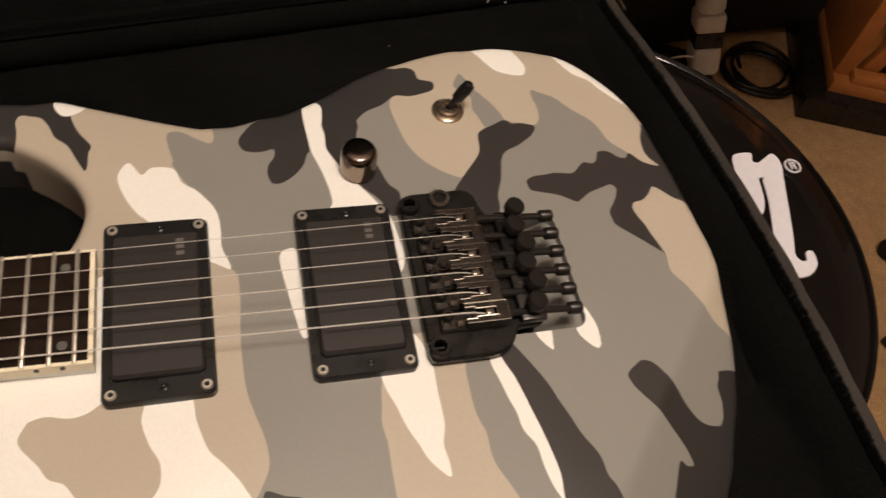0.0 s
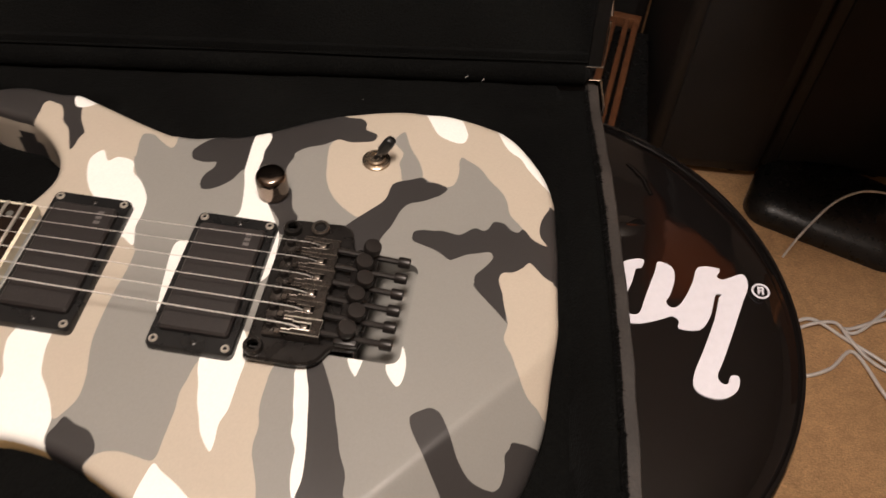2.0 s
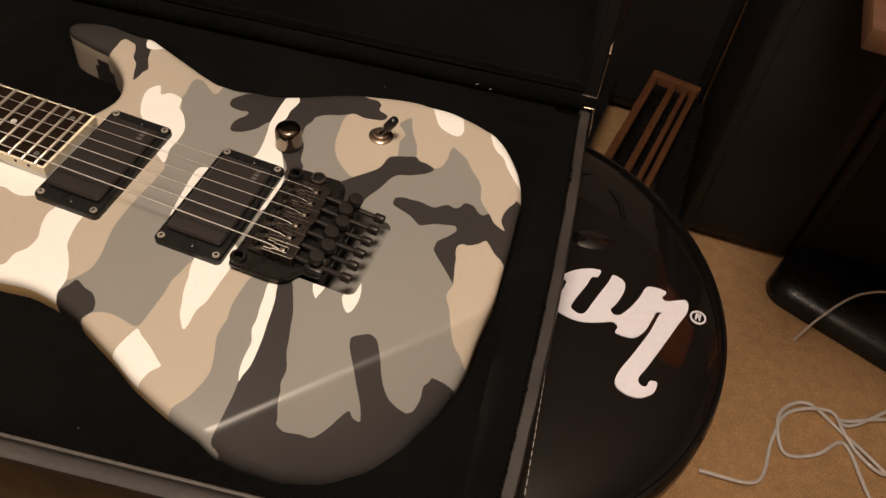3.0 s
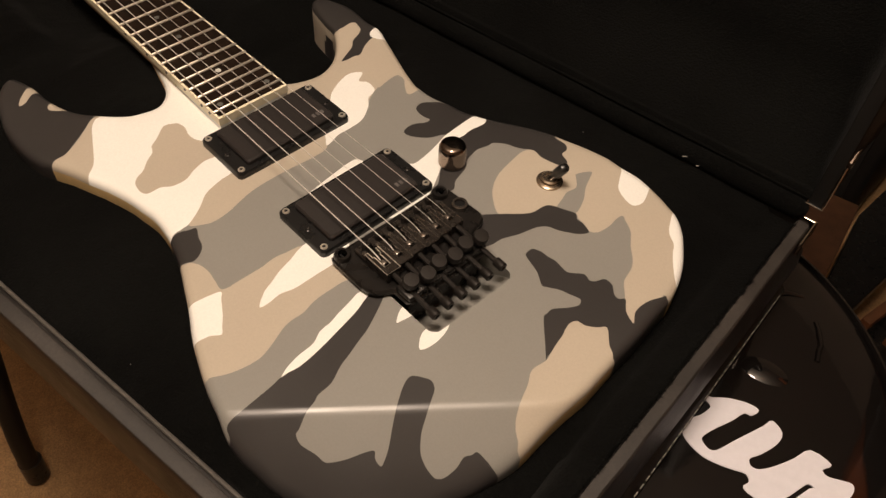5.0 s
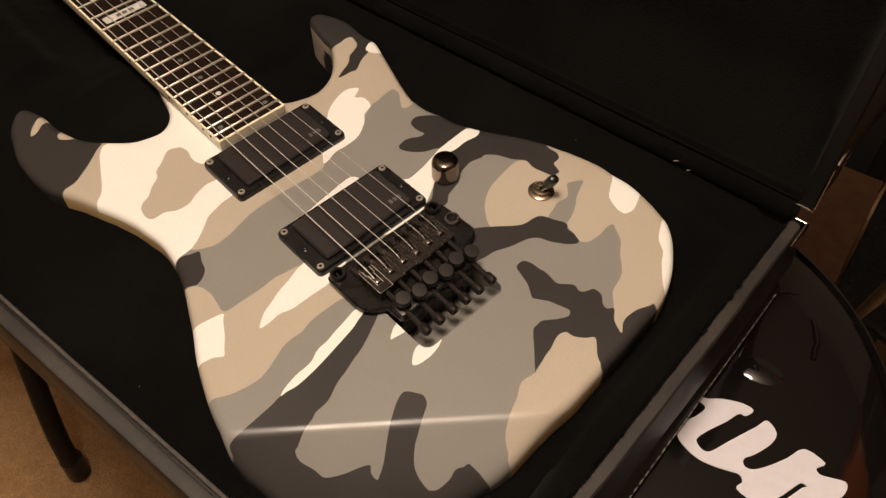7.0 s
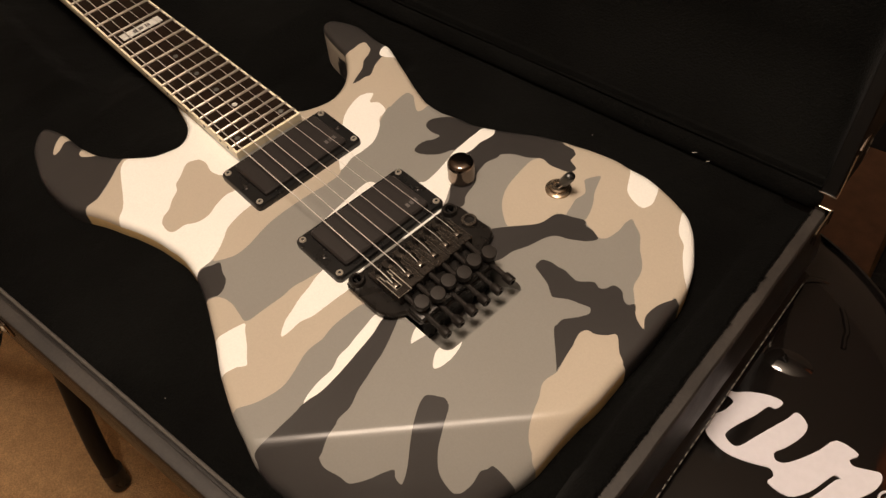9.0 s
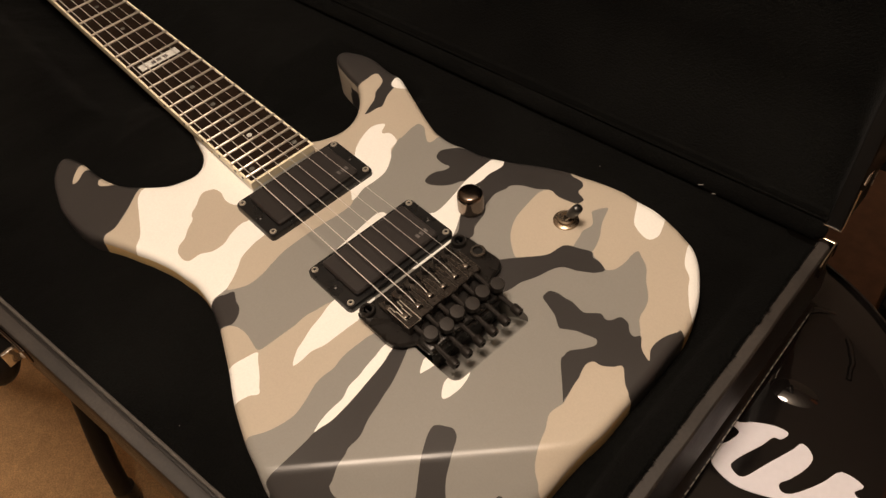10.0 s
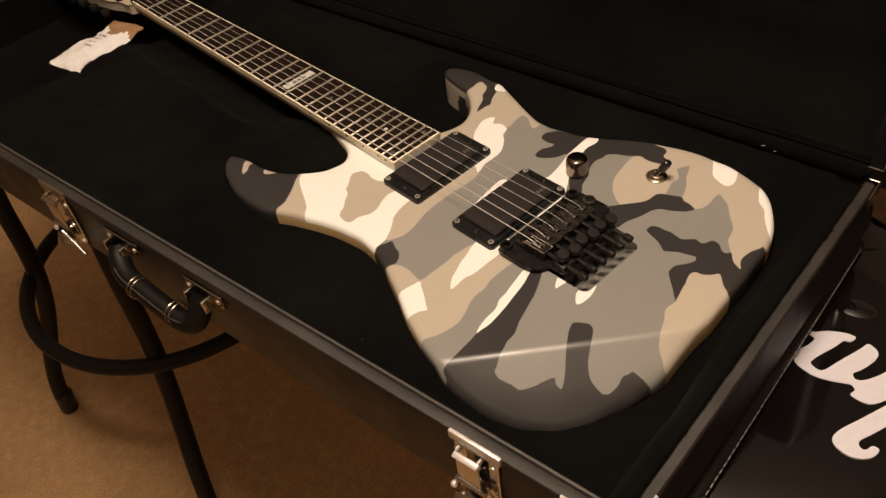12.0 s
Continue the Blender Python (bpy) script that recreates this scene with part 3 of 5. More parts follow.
def guitar_body(parent):
    from_outline = [Vector(p) for p in OUTLINE]
    area = sum(a.x * b.y - b.x * a.y for a, b in zip(from_outline, from_outline[1:] + from_outline[:1]))
    turn = 1 if area > 0 else -1
    n = len(from_outline)
    normals = []
    for i in range(n):
        d = (from_outline[(i + 1) % n] - from_outline[i - 1]).normalized()
        normals.append(Vector((-d.y, d.x)) * turn)
    radius = 5.5
    pts, edges = [], []

    def loop(points, closed=True):
        k = len(pts)
        pts.extend(Vector(p) for p in points)
        m = len(points)
        edges.extend((k + i, k + (i + 1) % m) for i in range(m if closed else m - 1))

    for inset in (0.0, 0.5, 1.4, 3.0, 5.5):
        loop([p + nn * inset for p, nn in zip(from_outline, normals)])
    along = Vector((-CREASE_N.y, CREASE_N.x))
    for d in (-3, -1.5, 0, 1.5, 3):
        loop([CREASE_A + CREASE_N * d + along * s for s in (-60, 200)], False)
    for _, poly in PATCHES:
        loop(poly)
    loop(RECESS)
    from_cdt = triangulated(pts, edges)
    verts, faces = from_cdt
    xy = np.array([(v.x, v.y) for v in verts])
    ring = np.array(OUTLINE)
    seg = np.roll(ring, -1, axis=0) - ring
    seg_len = (seg ** 2).sum(1) + 1e-9
    dist = np.empty(len(xy))
    for i, p in enumerate(xy):
        t = np.clip(((p - ring) * seg).sum(1) / seg_len, 0, 1)
        dist[i] = np.sqrt((((ring + seg * t[:, None]) - p) ** 2).sum(1).min())
    centres = np.array([xy[list(f)].mean(0) for f in faces])
    keep = inside(OUTLINE, centres)
    colour = np.zeros(len(faces), int)
    names = list(PAINT)
    for name, poly in PATCHES:
        colour[inside(poly, centres)] = names.index(name)
    cut = inside(RECESS, centres)
    routed = []
    bm = bmesh.new()
    made = []
    for (x, y), d in zip(xy, dist):
        fall = drop((x - CREASE_A.x) * CREASE_N.x + (y - CREASE_A.y) * CREASE_N.y)
        e = min(d, radius)
        edge = radius - math.sqrt(max(0.0, radius ** 2 - (radius - e) ** 2))
        made.append(bm.verts.new((x / 1000, y / 1000, TZ - (fall + edge) / 1000)))
    for f, c, k, gone in zip(faces, colour, keep, cut):
        if k and len(set(f)) > 2:
            face = bm.faces.new([made[i] for i in f])
            face.material_index = int(c)
            if gone:
                routed.append(face)
    # the sides go down from the border of the face
    rims = [e for e in bm.edges if len(e.link_faces) == 1]
    low = {}
    for e in rims:
        for v in e.verts:
            if v not in low:
                z0, z1 = v.co.z, min(v.co.z - 0.004, 0.004)
                low[v] = [bm.verts.new((v.co.x, v.co.y, z0 + (z1 - z0) * q)) for q in (0.22, 0.42, 0.62, 0.82, 1.0)] + [bm.verts.new((v.co.x, v.co.y, 0.0))]
    for e in rims:
        a, b = e.verts
        mat = e.link_faces[0].material_index
        m = (a.co + b.co) / 2
        cutaway = m.x < -0.163 and 0.034 < m.y < 0.118
        ca, cb = [a] + low[a], [b] + low[b]
        for q in range(6):
            face = bm.faces.new((ca[q], cb[q], cb[q + 1], ca[q + 1]))
            face.material_index = len(names) if names[mat] in ("white", "tan") else mat
            if cutaway:
                oval = ((m.x - OVAL[0]) / 0.010) ** 2 + ((q - 2.4) / 1.6) ** 2 < 1
                face.material_index = names.index("charcoal" if oval else "tan")
    bmesh.ops.contextual_create(bm, geom=[e for e in bm.edges if len(e.link_faces) == 1])
    bmesh.ops.delete(bm, geom=routed, context="FACES")
    for v in [v for v in bm.verts if not v.link_faces]:
        bm.verts.remove(v)
    return part("body", bm, [PAINT[k] for k in names] + [AMBER], parent, "satin urban camouflage body in grey, tan, white and charcoal", smooth=28)


def triangulated(pts, edges):
    from mathutils.geometry import delaunay_2d_cdt
    verts, _, faces, *_ = delaunay_2d_cdt(pts, edges, [], 0, 0.02)
    return verts, faces


def mm(*v):
    return tuple(c / 1000 for c in v)


guitar = thing("electric_guitar", "electric guitar with satin urban camouflage finish lying in an open case", "guitar", pose(0, 0, BASE))
guitar_body(guitar)


def bridge_recess():
    """The routed hollow behind the bridge: a ramp that deepens towards the bridge, with upright sides."""
    bm = bmesh.new()
    rows = []
    for x in RECESS_X:
        half = recess_half(x)
        deep = 5.0 + 22 * max(0.0, (62 - x) / 30) ** 1.3
        ys = [half * (k / 6 - 1) for k in range(13)]
        row = [bm.verts.new((x / 1000, ys[0] / 1000, TZ))] + [bm.verts.new((x / 1000, y / 1000, TZ - deep / 1000)) for y in ys] + [bm.verts.new((x / 1000, ys[-1] / 1000, TZ))]
        rows.append(row)
    for a, b in zip(rows, rows[1:]):
        for k in range(14):
            bm.faces.new((a[k], b[k], b[k + 1], a[k + 1]))
    back = rows[-1]
    top = [bm.verts.new((v.co.x, v.co.y, TZ)) for v in back[1:14]]
    for k in range(12):
        bm.faces.new((back[k + 1], top[k], top[k + 1], back[k + 2]))
    return part("bridge_recess", bm, PAINT["grey"], guitar, "shallow routed recess painted grey", smooth=40)


bridge_recess()
T = TZ * 1000  # face height in mm
FB_TOP, FB_END, NUT = T + 11.0, -155.0, -648.0


def board_half(x):
    return 21.5 + (28.0 - 21.5) * (x - NUT) / (FB_END - NUT)


def fret_x(k):
    return NUT + 648 * (1 - 2 ** (-k / 12))


def neck():
    bm = bmesh.new()
    rows = []
    for k in range(40):
        x = NUT + (-215 - NUT) * k / 39
        w = board_half(x)
        rows.append([bm.verts.new(mm(x, w * math.cos(a), FB_TOP - 6 - 20 * math.sin(a))) for a in (math.pi * j / 12 for j in range(13))])
    for a, b in zip(rows, rows[1:]):
        for j in range(12):
            bm.faces.new((a[j], a[j + 1], b[j + 1], b[j]))
        bm.faces.new((a[0], b[0], b[12], a[12]))
    bm.faces.new(rows[0])
    bm.faces.new(rows[-1][::-1])
    return bm


part("neck", neck(), MAPLE, guitar, "pale neck with satin back")
# heel under the board's end
part("neck_heel", prism([mm(x, y) for x, y in ((-232, -25), (-156, -27.4), (-156, 27.4), (-232, 25))], TZ - 0.01, TZ + 0.0049), PAINT["white"], guitar)
w0, w1 = board_half(NUT), 28.0
board = part("fretboard", prism([mm(NUT, -w0 + 1.6), mm(FB_END - 2, -w1 + 1.6), mm(FB_END - 2, w1 - 1.6), mm(NUT, w0 - 1.6)], TZ + 0.005, FB_TOP / 1000), EBONY, guitar, "dark rosewood fretboard")
part("binding", prism([mm(NUT, -w0), mm(FB_END, -w1), mm(FB_END, w1), mm(NUT, w0)], TZ + 0.0045, FB_TOP / 1000 - 0.0004), CREAM, guitar, "cream binding round the fretboard")
for k in range(1, 25):
    x, w = fret_x(k), board_half(fret_x(k)) - 0.6
    bm = tube([mm(x, -w, FB_TOP - 0.1), mm(x, -w + 0.8, FB_TOP + 0.5), mm(x, w - 0.8, FB_TOP + 0.5), mm(x, w, FB_TOP - 0.1)], 0.00100, 8)
    part("fret", bm, NICKEL, guitar)
part("nut", box(mm(NUT - 6, -21.5, FB_TOP - 5), mm(NUT, 21.5, FB_TOP + 2.5), 0.0008), BLACK_METAL, guitar)
for k, ys in ((3, (0,)), (5, (0,)), (7, (0,)), (9, (0,)), (15, (0,)), (17, (0,)), (19, (0,)), (21, (0,)), (24, (-19, 19))):
    x = (fret_x(k) + fret_x(k - 1)) / 2
    for y in ys:
        # dot 21 takes the white pearl to paint its reflection; otherwise like the rest
        part("inlay", lathe([(0.0021, 0), (0.0021, 0.0003)], 16, Matrix.Translation(mm(x, y, FB_TOP))), SHELL if k == 21 else PEARL, guitar)
x12 = (fret_x(12) + fret_x(11)) / 2
part("inlay", box(mm(x12 - 4.5, -18, FB_TOP), mm(x12 + 4.5, 18, FB_TOP + 0.25)), SHELL, guitar, "pearl block inlay with unreadable lettering")
for y in (-5, 0, 6):
    part("inlay_mark", box(mm(x12 - 2.0, y - 2, FB_TOP + 0.25), mm(x12 + 2.0, y + 2, FB_TOP + 0.32)), GREY_PRINT, guitar)
for k in (15, 17, 19, 21, 23, 24):
    x = (fret_x(k) + fret_x(k - 1)) / 2
    part("side_dot", lathe([(0.0011, 0), (0.0011, 0.0004), (0, 0.0005)], 10, axis_pose(mm(x, -board_half(x), FB_TOP - 2.6), mm(x, -board_half(x) - 5, FB_TOP - 2.6))), BLACK_PLASTIC, guitar)
# headstock
head_pts = spline([(-650, -21), (-668, -27), (-690, -36), (-730, -44), (-790, -52), (-842, -50), (-846, -36), (-815, -12), (-760, 18), (-700, 30), (-668, 26), (-650, 21)], 4)
part("headstock", prism([mm(p[0], p[1]) for p in head_pts], (FB_TOP - 18) / 1000, (FB_TOP - 5) / 1000, 0.0015), PAINT["tan"], guitar, "tan painted headstock")
for k in range(6):
    x, y = -675 - 25 * k, -38 - 2.6 * k
    tun = part("tuner", lathe([(0.0045, 0), (0.0045, 0.008), (0.003, 0.010), (0.003, 0.017)], 14, Matrix.Translation(mm(x, y + 12, FB_TOP - 5))), BLACK_METAL, guitar)
    part("tuner_button", box(mm(x - 6, y - 16, FB_TOP - 16), mm(x + 6, y - 5, FB_TOP - 8), 0.0025), BLACK_METAL, tun)


def pickup(cx):
    ring = part("pickup_ring", bmesh.new(), BLACK_PLASTIC, guitar, "black plastic mounting ring")
    bm = bmesh.new()
    outer = [mm(*p) for p in rounded(cx - 23, -45, cx + 23, 45, 3.5)]
    inner = [mm(*p) for p in rounded(cx - 19, -35.5, cx + 19, 35.5, 2.5)]
    n = len(outer)
    vo = [[bm.verts.new((p[0], p[1], z)) for p in outer] for z in (TZ, TZ + 0.0038)]
    vt = [bm.verts.new((cx / 1000 + (p[0] - cx / 1000) * 0.972, p[1] * 0.986, TZ + 0.0049)) for p in outer]
    vi = [[bm.verts.new((p[0], p[1], z)) for p in inner] for z in (TZ + 0.0049, TZ + 0.0002)]
    for a, b in ((vo[0], vo[1]), (vo[1], vt), (vt, vi[0]), (vi[0], vi[1])):
        for i in range(n):
            bm.faces.new((a[i], a[(i + 1) % n], b[(i + 1) % n], b[i]))
    ring.data = finish(bm, "pickup_ring", BLACK_PLASTIC)
    part("pickup", prism([mm(*p) for p in rounded(cx - 18.85, -35.35, cx + 18.85, 35.35, 2.6)], TZ + 0.0003, TZ + 0.0086, 0.0012), MATTE_PLASTIC, ring, "matte black humbucker cover")
    for sx in (-19, 19):
        for sy in (-41, 41):
            at = Matrix.Translation(mm(cx + sx, sy, T + 4.6))
            screw = part("screw", lathe([(0.0024, 0), (0.0024, 0.0007), (0.0019, 0.0013), (0.0012, 0.0013), (0.0011, 0.0003), (0, 0.0003)], 16, at), NICKEL, ring)
            # black disc for the shade inside the screw's hollow head
            part("screw_recess", lathe([(0.00108, 0.0003), (0.00108, 0.0007), (0, 0.0007)], 12, at), BLACK_PLASTIC, screw)
    for sy in (-40, 40):
        part("screw", lathe([(0.0017, 0), (0.0017, 0.0006), (0.0008, 0.0010), (0, 0.0006)], 12, Matrix.Translation(mm(cx + 2, sy, T + 4.6))), BLACK_METAL, ring)
    for j in range(3):
        part("lettering_bar", box(mm(cx + 9, 22.5 + 3.4 * j, T + 8.6), mm(cx + 12.4, 24.6 + 3.4 * j, T + 8.68)), GREY_PRINT, ring)


pickup(-130.0)
pickup(-44.0)


# locking tremolo
def tremolo():
    plate_pts = [(-13, -44), (12, -44), (18, -43), (22, -40.5), (24.5, -37), (26, -34), (28, -31.5), (38, -31), (41, -29), (42, -26), (42, 24), (41, 28), (38, 30), (28, 31), (26, 34), (24.5, 38), (23.5, 43), (21.5, 47), (17, 49.5), (-9, 48.5), (-13, 47), (-15.5, 44), (-16, 40), (-16, -40), (-15.2, -43)]
    plate = part("tremolo_plate", prism([mm(*p) for p in plate_pts], TZ + 0.0025, TZ + 0.0060, 0.0012), BLACK_METAL, guitar, "black locking tremolo base plate")
    # black slab on the face makes the gap under the plate dark
    part("tremolo_cavity", prism([mm(*p) for p in ((-9, -30), (23.5, -30), (23.5, 28), (-9, 28))], TZ + 0.0006, TZ + 0.0024), BLACK_PLASTIC, guitar)
    # black block added for the deep shade under the fine tuners
    part("sustain_block", box(mm(25, -29, T - 20), mm(38, 29, T + 2.4), 0.001), BLACK_METAL, guitar, "black block under the bridge, added to darken the front of the recess")
    for y in (-38, 40):
        post = part("pivot_post", lathe([(0.0052, 0), (0.0052, 0.0082), (0.0046, 0.0092), (0.0030, 0.0092), (0.0028, 0.0060), (0, 0.0060)], 24, Matrix.Translation(mm(-11, y, T))), BLACK_METAL, plate)
        # black bar drawn for the dark of the post's slot, which isn't cut
        part("post_slot", box(mm(-13.2, y - 0.6, T + 5.9), mm(-8.8, y + 0.6, T + 6.6)), BLACK_PLASTIC, post)
    part("arm_socket", lathe([(0.0052, 0), (0.0052, 0.0028), (0.0046, 0.0034), (0.0034, 0.0034), (0.0033, 0.0005), (0, 0.0005)], 28, Matrix.Translation(mm(4.5, 42.6, T + 6))), GUN_METAL, plate, "metal ring of the arm socket")
    # black disc gives the socket's hole its dark inside
    part("socket_hole", lathe([(0.0034, 0.0006), (0.0034, 0.0012), (0, 0.0012)], 20, Matrix.Translation(mm(4.5, 42.6, T + 6))), BLACK_PLASTIC, plate)
    for i in range(6):
        y = -26.5 + 10.6 * i
        off = (0, 1.5, 3, 2, 3.5, 5)[i] * -0.6
        saddle = part("saddle", box(mm(-9 + off, y - 4.6, T + 6), mm(22 + off, y + 4.6, T + 9.3), 0.0006, 1), SADDLE_METAL, plate)
        fork = [(2, -4.9), (22, -4.9), (22, 4.9), (2, 4.9), (2, 3.0), (7, 3.0), (7, 2.1), (16.5, 2.1), (16.5, -2.1), (7, -2.1), (7, -3.0), (2, -3.0)]
        part("saddle_fork", prism([mm(x + off, y + v) for x, v in fork], TZ + 0.0090, TZ + (14.6 - 0.25 * i) / 1000, 0.0006), SADDLE_METAL, saddle, "worn dark nickel saddle top")
        # highlight along the fork's top edge, laid on as a thin brighter tube
        edge = [mm(x + off, y + v, T + 14.55 - 0.25 * i) for x, v in fork]
        part("worn_edge", tube(edge, 0.0003, 6, True), NICKEL if i < 1 else GUN_METAL, saddle, "bright line standing in for the glint on the saddle edge")
        part("string_block", box(mm(11.2 + off, y - 1.75, T + 9.2), mm(15.2 + off, y + 1.75, T + 15.3 - 0.25 * i), 0.0007), GUN_METAL, saddle)
        part("saddle_clamp", box(mm(-2.5 + off, y - 4.2, T + 9.2), mm(1.4 + off, y - 0.9, T + 11.6), 0.0007, 1), GUN_METAL if i < 3 else SADDLE_METAL, saddle)
        part("saddle_screw", lathe([(0.0027, 0), (0.0027, 0.0030), (0.0023, 0.0036), (0.0014, 0.0036), (0.0013, 0.0015), (0, 0.0015)], 14, Matrix.Translation(mm(-5.5 + off, y + 1.6, T + 9.2))), WORN_METAL, saddle)
        bolt = part("lock_bolt", rod(mm(21 + off, y, T + 11.2), mm(53, y, T + 8.6), 0.0017, 10), WORN_METAL, plate)
        part("bolt_head", lathe([(0.0027, 0), (0.0031, 0.0006), (0.0031, 0.0062), (0.0025, 0.0068), (0.0015, 0.0068), (0.0014, 0.004), (0, 0.004)], 16, axis_pose(mm(52, y, T + 8.7), mm(60, y, T + 8.1))), WORN_METAL, bolt)
        tuner = part("fine_tuner", lathe([(0.0030, -0.009), (0.0030, 0), (0.0043, 0.0002), (0.0048, 0.0008), (0.0048, 0.0046), (0.0044, 0.0052), (0, 0.0054)], 28,
                                         Matrix.Translation(mm(36 + (1.2 if i % 2 else -1.2), y + 1.0, T + 14.0)) @ pose(0, 0, 0, 0, 12, 0)), WORN_METAL, plate)
    part("tuner_bridge", box(mm(28.5, -31, T + 6), mm(41, 30, T + 10.5), 0.0012), BLACK_METAL, plate)


tremolo()
for i in range(6):
    r = (0.00042, 0.00035, 0.00028, 0.00022, 0.00018, 0.00016)[i]
    yb, yn = -26.5 + 10.6 * i, -17.5 + 7.0 * i
    part("string", tube([mm(NUT - 20, yn * 1.0, FB_TOP - 2), mm(NUT, yn, FB_TOP + 2.2), mm(1.5, yb, T + 15.0), mm(6, yb, T + 14.4), mm(11.5, yb, T + 12.4)], r, 6), STRING, guitar)

# controls
knob = part("knob", lathe([(0.0085, 0), (0.0093, 0.0006), (0.0092, 0.0118), (0.0090, 0.0132), (0.0085, 0.0145), (0.0077, 0.0154), (0.0068, 0.0159), (0.0040, 0.0162), (0, 0.0163)], 40, Matrix.Translation(mm(-31.6, 70.4, T + 0.8))), DARK_CHROME, guitar, "dark chrome dome knob")
switch = part("toggle_switch", lathe([(0.0088, 0), (0.0088, 0.0010), (0.0080, 0.0016), (0.0062, 0.0018), (0.0062, 0.0034), (0.0052, 0.0042), (0.0036, 0.0042), (0.0034, 0.0030), (0, 0.0030)], 36, Matrix.Translation(mm(23.1, 107, T))), BRASSY, guitar, "nickel washer and ferrule")
part("lever", lathe([(0.0018, 0), (0.0021, 0.008), (0.0034, 0.0085), (0.0036, 0.0165), (0.0030, 0.0195), (0.0016, 0.0205), (0, 0.0207)], 20, axis_pose(mm(23.1, 107, T + 2.5), mm(33, 107.5, T + 20))), BLACK_PLASTIC, switch, "black tipped switch lever")
part("strap_button", lathe([(0.0042, 0), (0.0026, 0.002), (0.0022, 0.004), (0.0040, 0.0052), (0.0040, 0.0060), (0.0026, 0.0066), (0, 0.0066)], 20, axis_pose(mm(141.5, 1.5, 22), mm(157, 1.5, 22))), GUN_METAL, guitar, "dull metal strap button")

# ---- guitar case ----
CASE_TURN = 8.1
RIM_Z, FOOT_Z = 0.851, 0.777
U0, U1, V0, V1 = -0.885, 0.1735, -0.1835, 0.194
case = thing("guitar_case", "open black vinyl guitar case with black plush lining on two stools", "guitar case", pose(0, 0, FOOT_Z, 0, 0, CASE_TURN))
RZ = RIM_Z - FOOT_Z
WALL_T = 0.016


def wall_strip(name, lo, hi):
    part(name, box(lo, hi, 0.003, 2), VINYL, case)


wall_strip("front_wall", (U0, V0, 0), (U1, V0 + 0.0110, RZ - 0.002))
BOW_OUT, BOW_UP = 0.0024, 0.0085
SKEW = 0.0115  # the end runs out this far from the front corner to the back one


def askew(v):
    return SKEW * (v - V0) / (V1 - V0)


def bow(v):
    """How far the soft end wall bulges at v, from 0 at its corners to 1."""
    return np.clip(1 - ((v - 0.015) / 0.150) ** 2, 0, 1)


def bowed(section, v0, v1):
    """Lofts a section of (u, z, share of the bulge) along the end of the case."""
    bm = bmesh.new()
    rows = []
    for v in np.linspace(v0, v1, 40):
        b = float(bow(v))
        wave = 0.0006 * noise.noise(Vector((v * 45, 3, 0)))
        rows.append([bm.verts.new((u + askew(v) + (BOW_OUT * b + wave) * k, v, z + (BOW_UP * b + wave) * k)) for u, z, k in section])
    n = len(section)
    for a, b in zip(rows, rows[1:]):
        for i in range(n):
            bm.faces.new((a[i], a[(i + 1) % n], b[(i + 1) % n], b[i]))
    bm.faces.new(rows[0])
    bm.faces.new(rows[-1][::-1])
    bmesh.ops.recalc_face_normals(bm, faces=bm.faces)
    return bm


wall_strip("back_wall", (U0, V1 - 0.0035, 0), (U1 + SKEW, V1, RZ - 0.002))
part("end_wall", bowed([(U1 - 0.0066, 0, 0), (U1 - 0.0005, 0, 0), (U1 + 0.0030, 0.018, 0.2), (U1 + 0.0055, 0.034, 0.4), (U1 + 0.0045, 0.050, 0.7), (U1 + 0.0010, RZ - 0.013, 1), (U1 - 0.0005, RZ - 0.002, 1), (U1 - 0.0062, RZ - 0.003, 1)], V0 + 0.0112, V1 - 0.0037), VINYL, case, "padded vinyl end", smooth=60)
part("edge_roll", rod((U1 + 0.0060, V0 + 0.004, 0.0080), (U1 + 0.0060 + 0.4 * SKEW, V1 - 0.004, 0.0080), 0.0075, 14), VINYL, case, "rolled bottom edge")
wall_strip("end_wall", (U0, V0 + 0.0112, 0), (U0 + WALL_T, V1 - 0.0037, RZ - 0.002))
part("case_bottom", box((U0 + 0.003, V0 + 0.003, -0.001), (U1 - 0.003, V1 - 0.003, 0.006), 0.002), VINYL, case)


def rim_band(lo, hi):
    part("rim_band", box(lo, hi, 0.0013, 2), RIM_VINYL, case, "worn grey vinyl rim")


BAND = 0.0080
rim_band((U0, V0 - 0.001, RZ - 0.012), (U1, V0 + BAND, RZ))
part("rim_band", bowed([(U1 - 0.0074, RZ - 0.014, 0.9), (U1 + 0.0005, RZ - 0.014, 0.9), (U1 + 0.0010, RZ - 0.0022, 1), (U1 - 0.0001, RZ - 0.0004, 1), (U1 - 0.0066, RZ + 0.0002, 1), (U1 - 0.0080, RZ - 0.0014, 1)], V0 + BAND, V1 - 0.004), RIM_VINYL, case, "worn grey vinyl rim", smooth=25)
rim_band((U0 - 0.001, V0 + BAND, RZ - 0.012), (U0 + BAND, V1 - 0.004, RZ))
part("piping", rod((U0 + 0.012, V0 + 0.0112, RZ - 0.0020), (U1 - 0.012, V0 + 0.0112, RZ - 0.0020), 0.0013, 8), PIPING, case, "thin grey piping inside the rim")
bm = bmesh.new()
y = V0 + 0.012
while y < V1 - 0.012:
    add_box(bm, (U1 + 0.0126 + 0.4 * askew(y), y, 0.0103), (U1 + 0.0134 + 0.4 * askew(y), y + 0.0042, 0.0112))
    y += 0.0066
part("stitching", bm, THREAD, case, "pale thread stitching along the edge")

# plush bed that the guitar sinks into


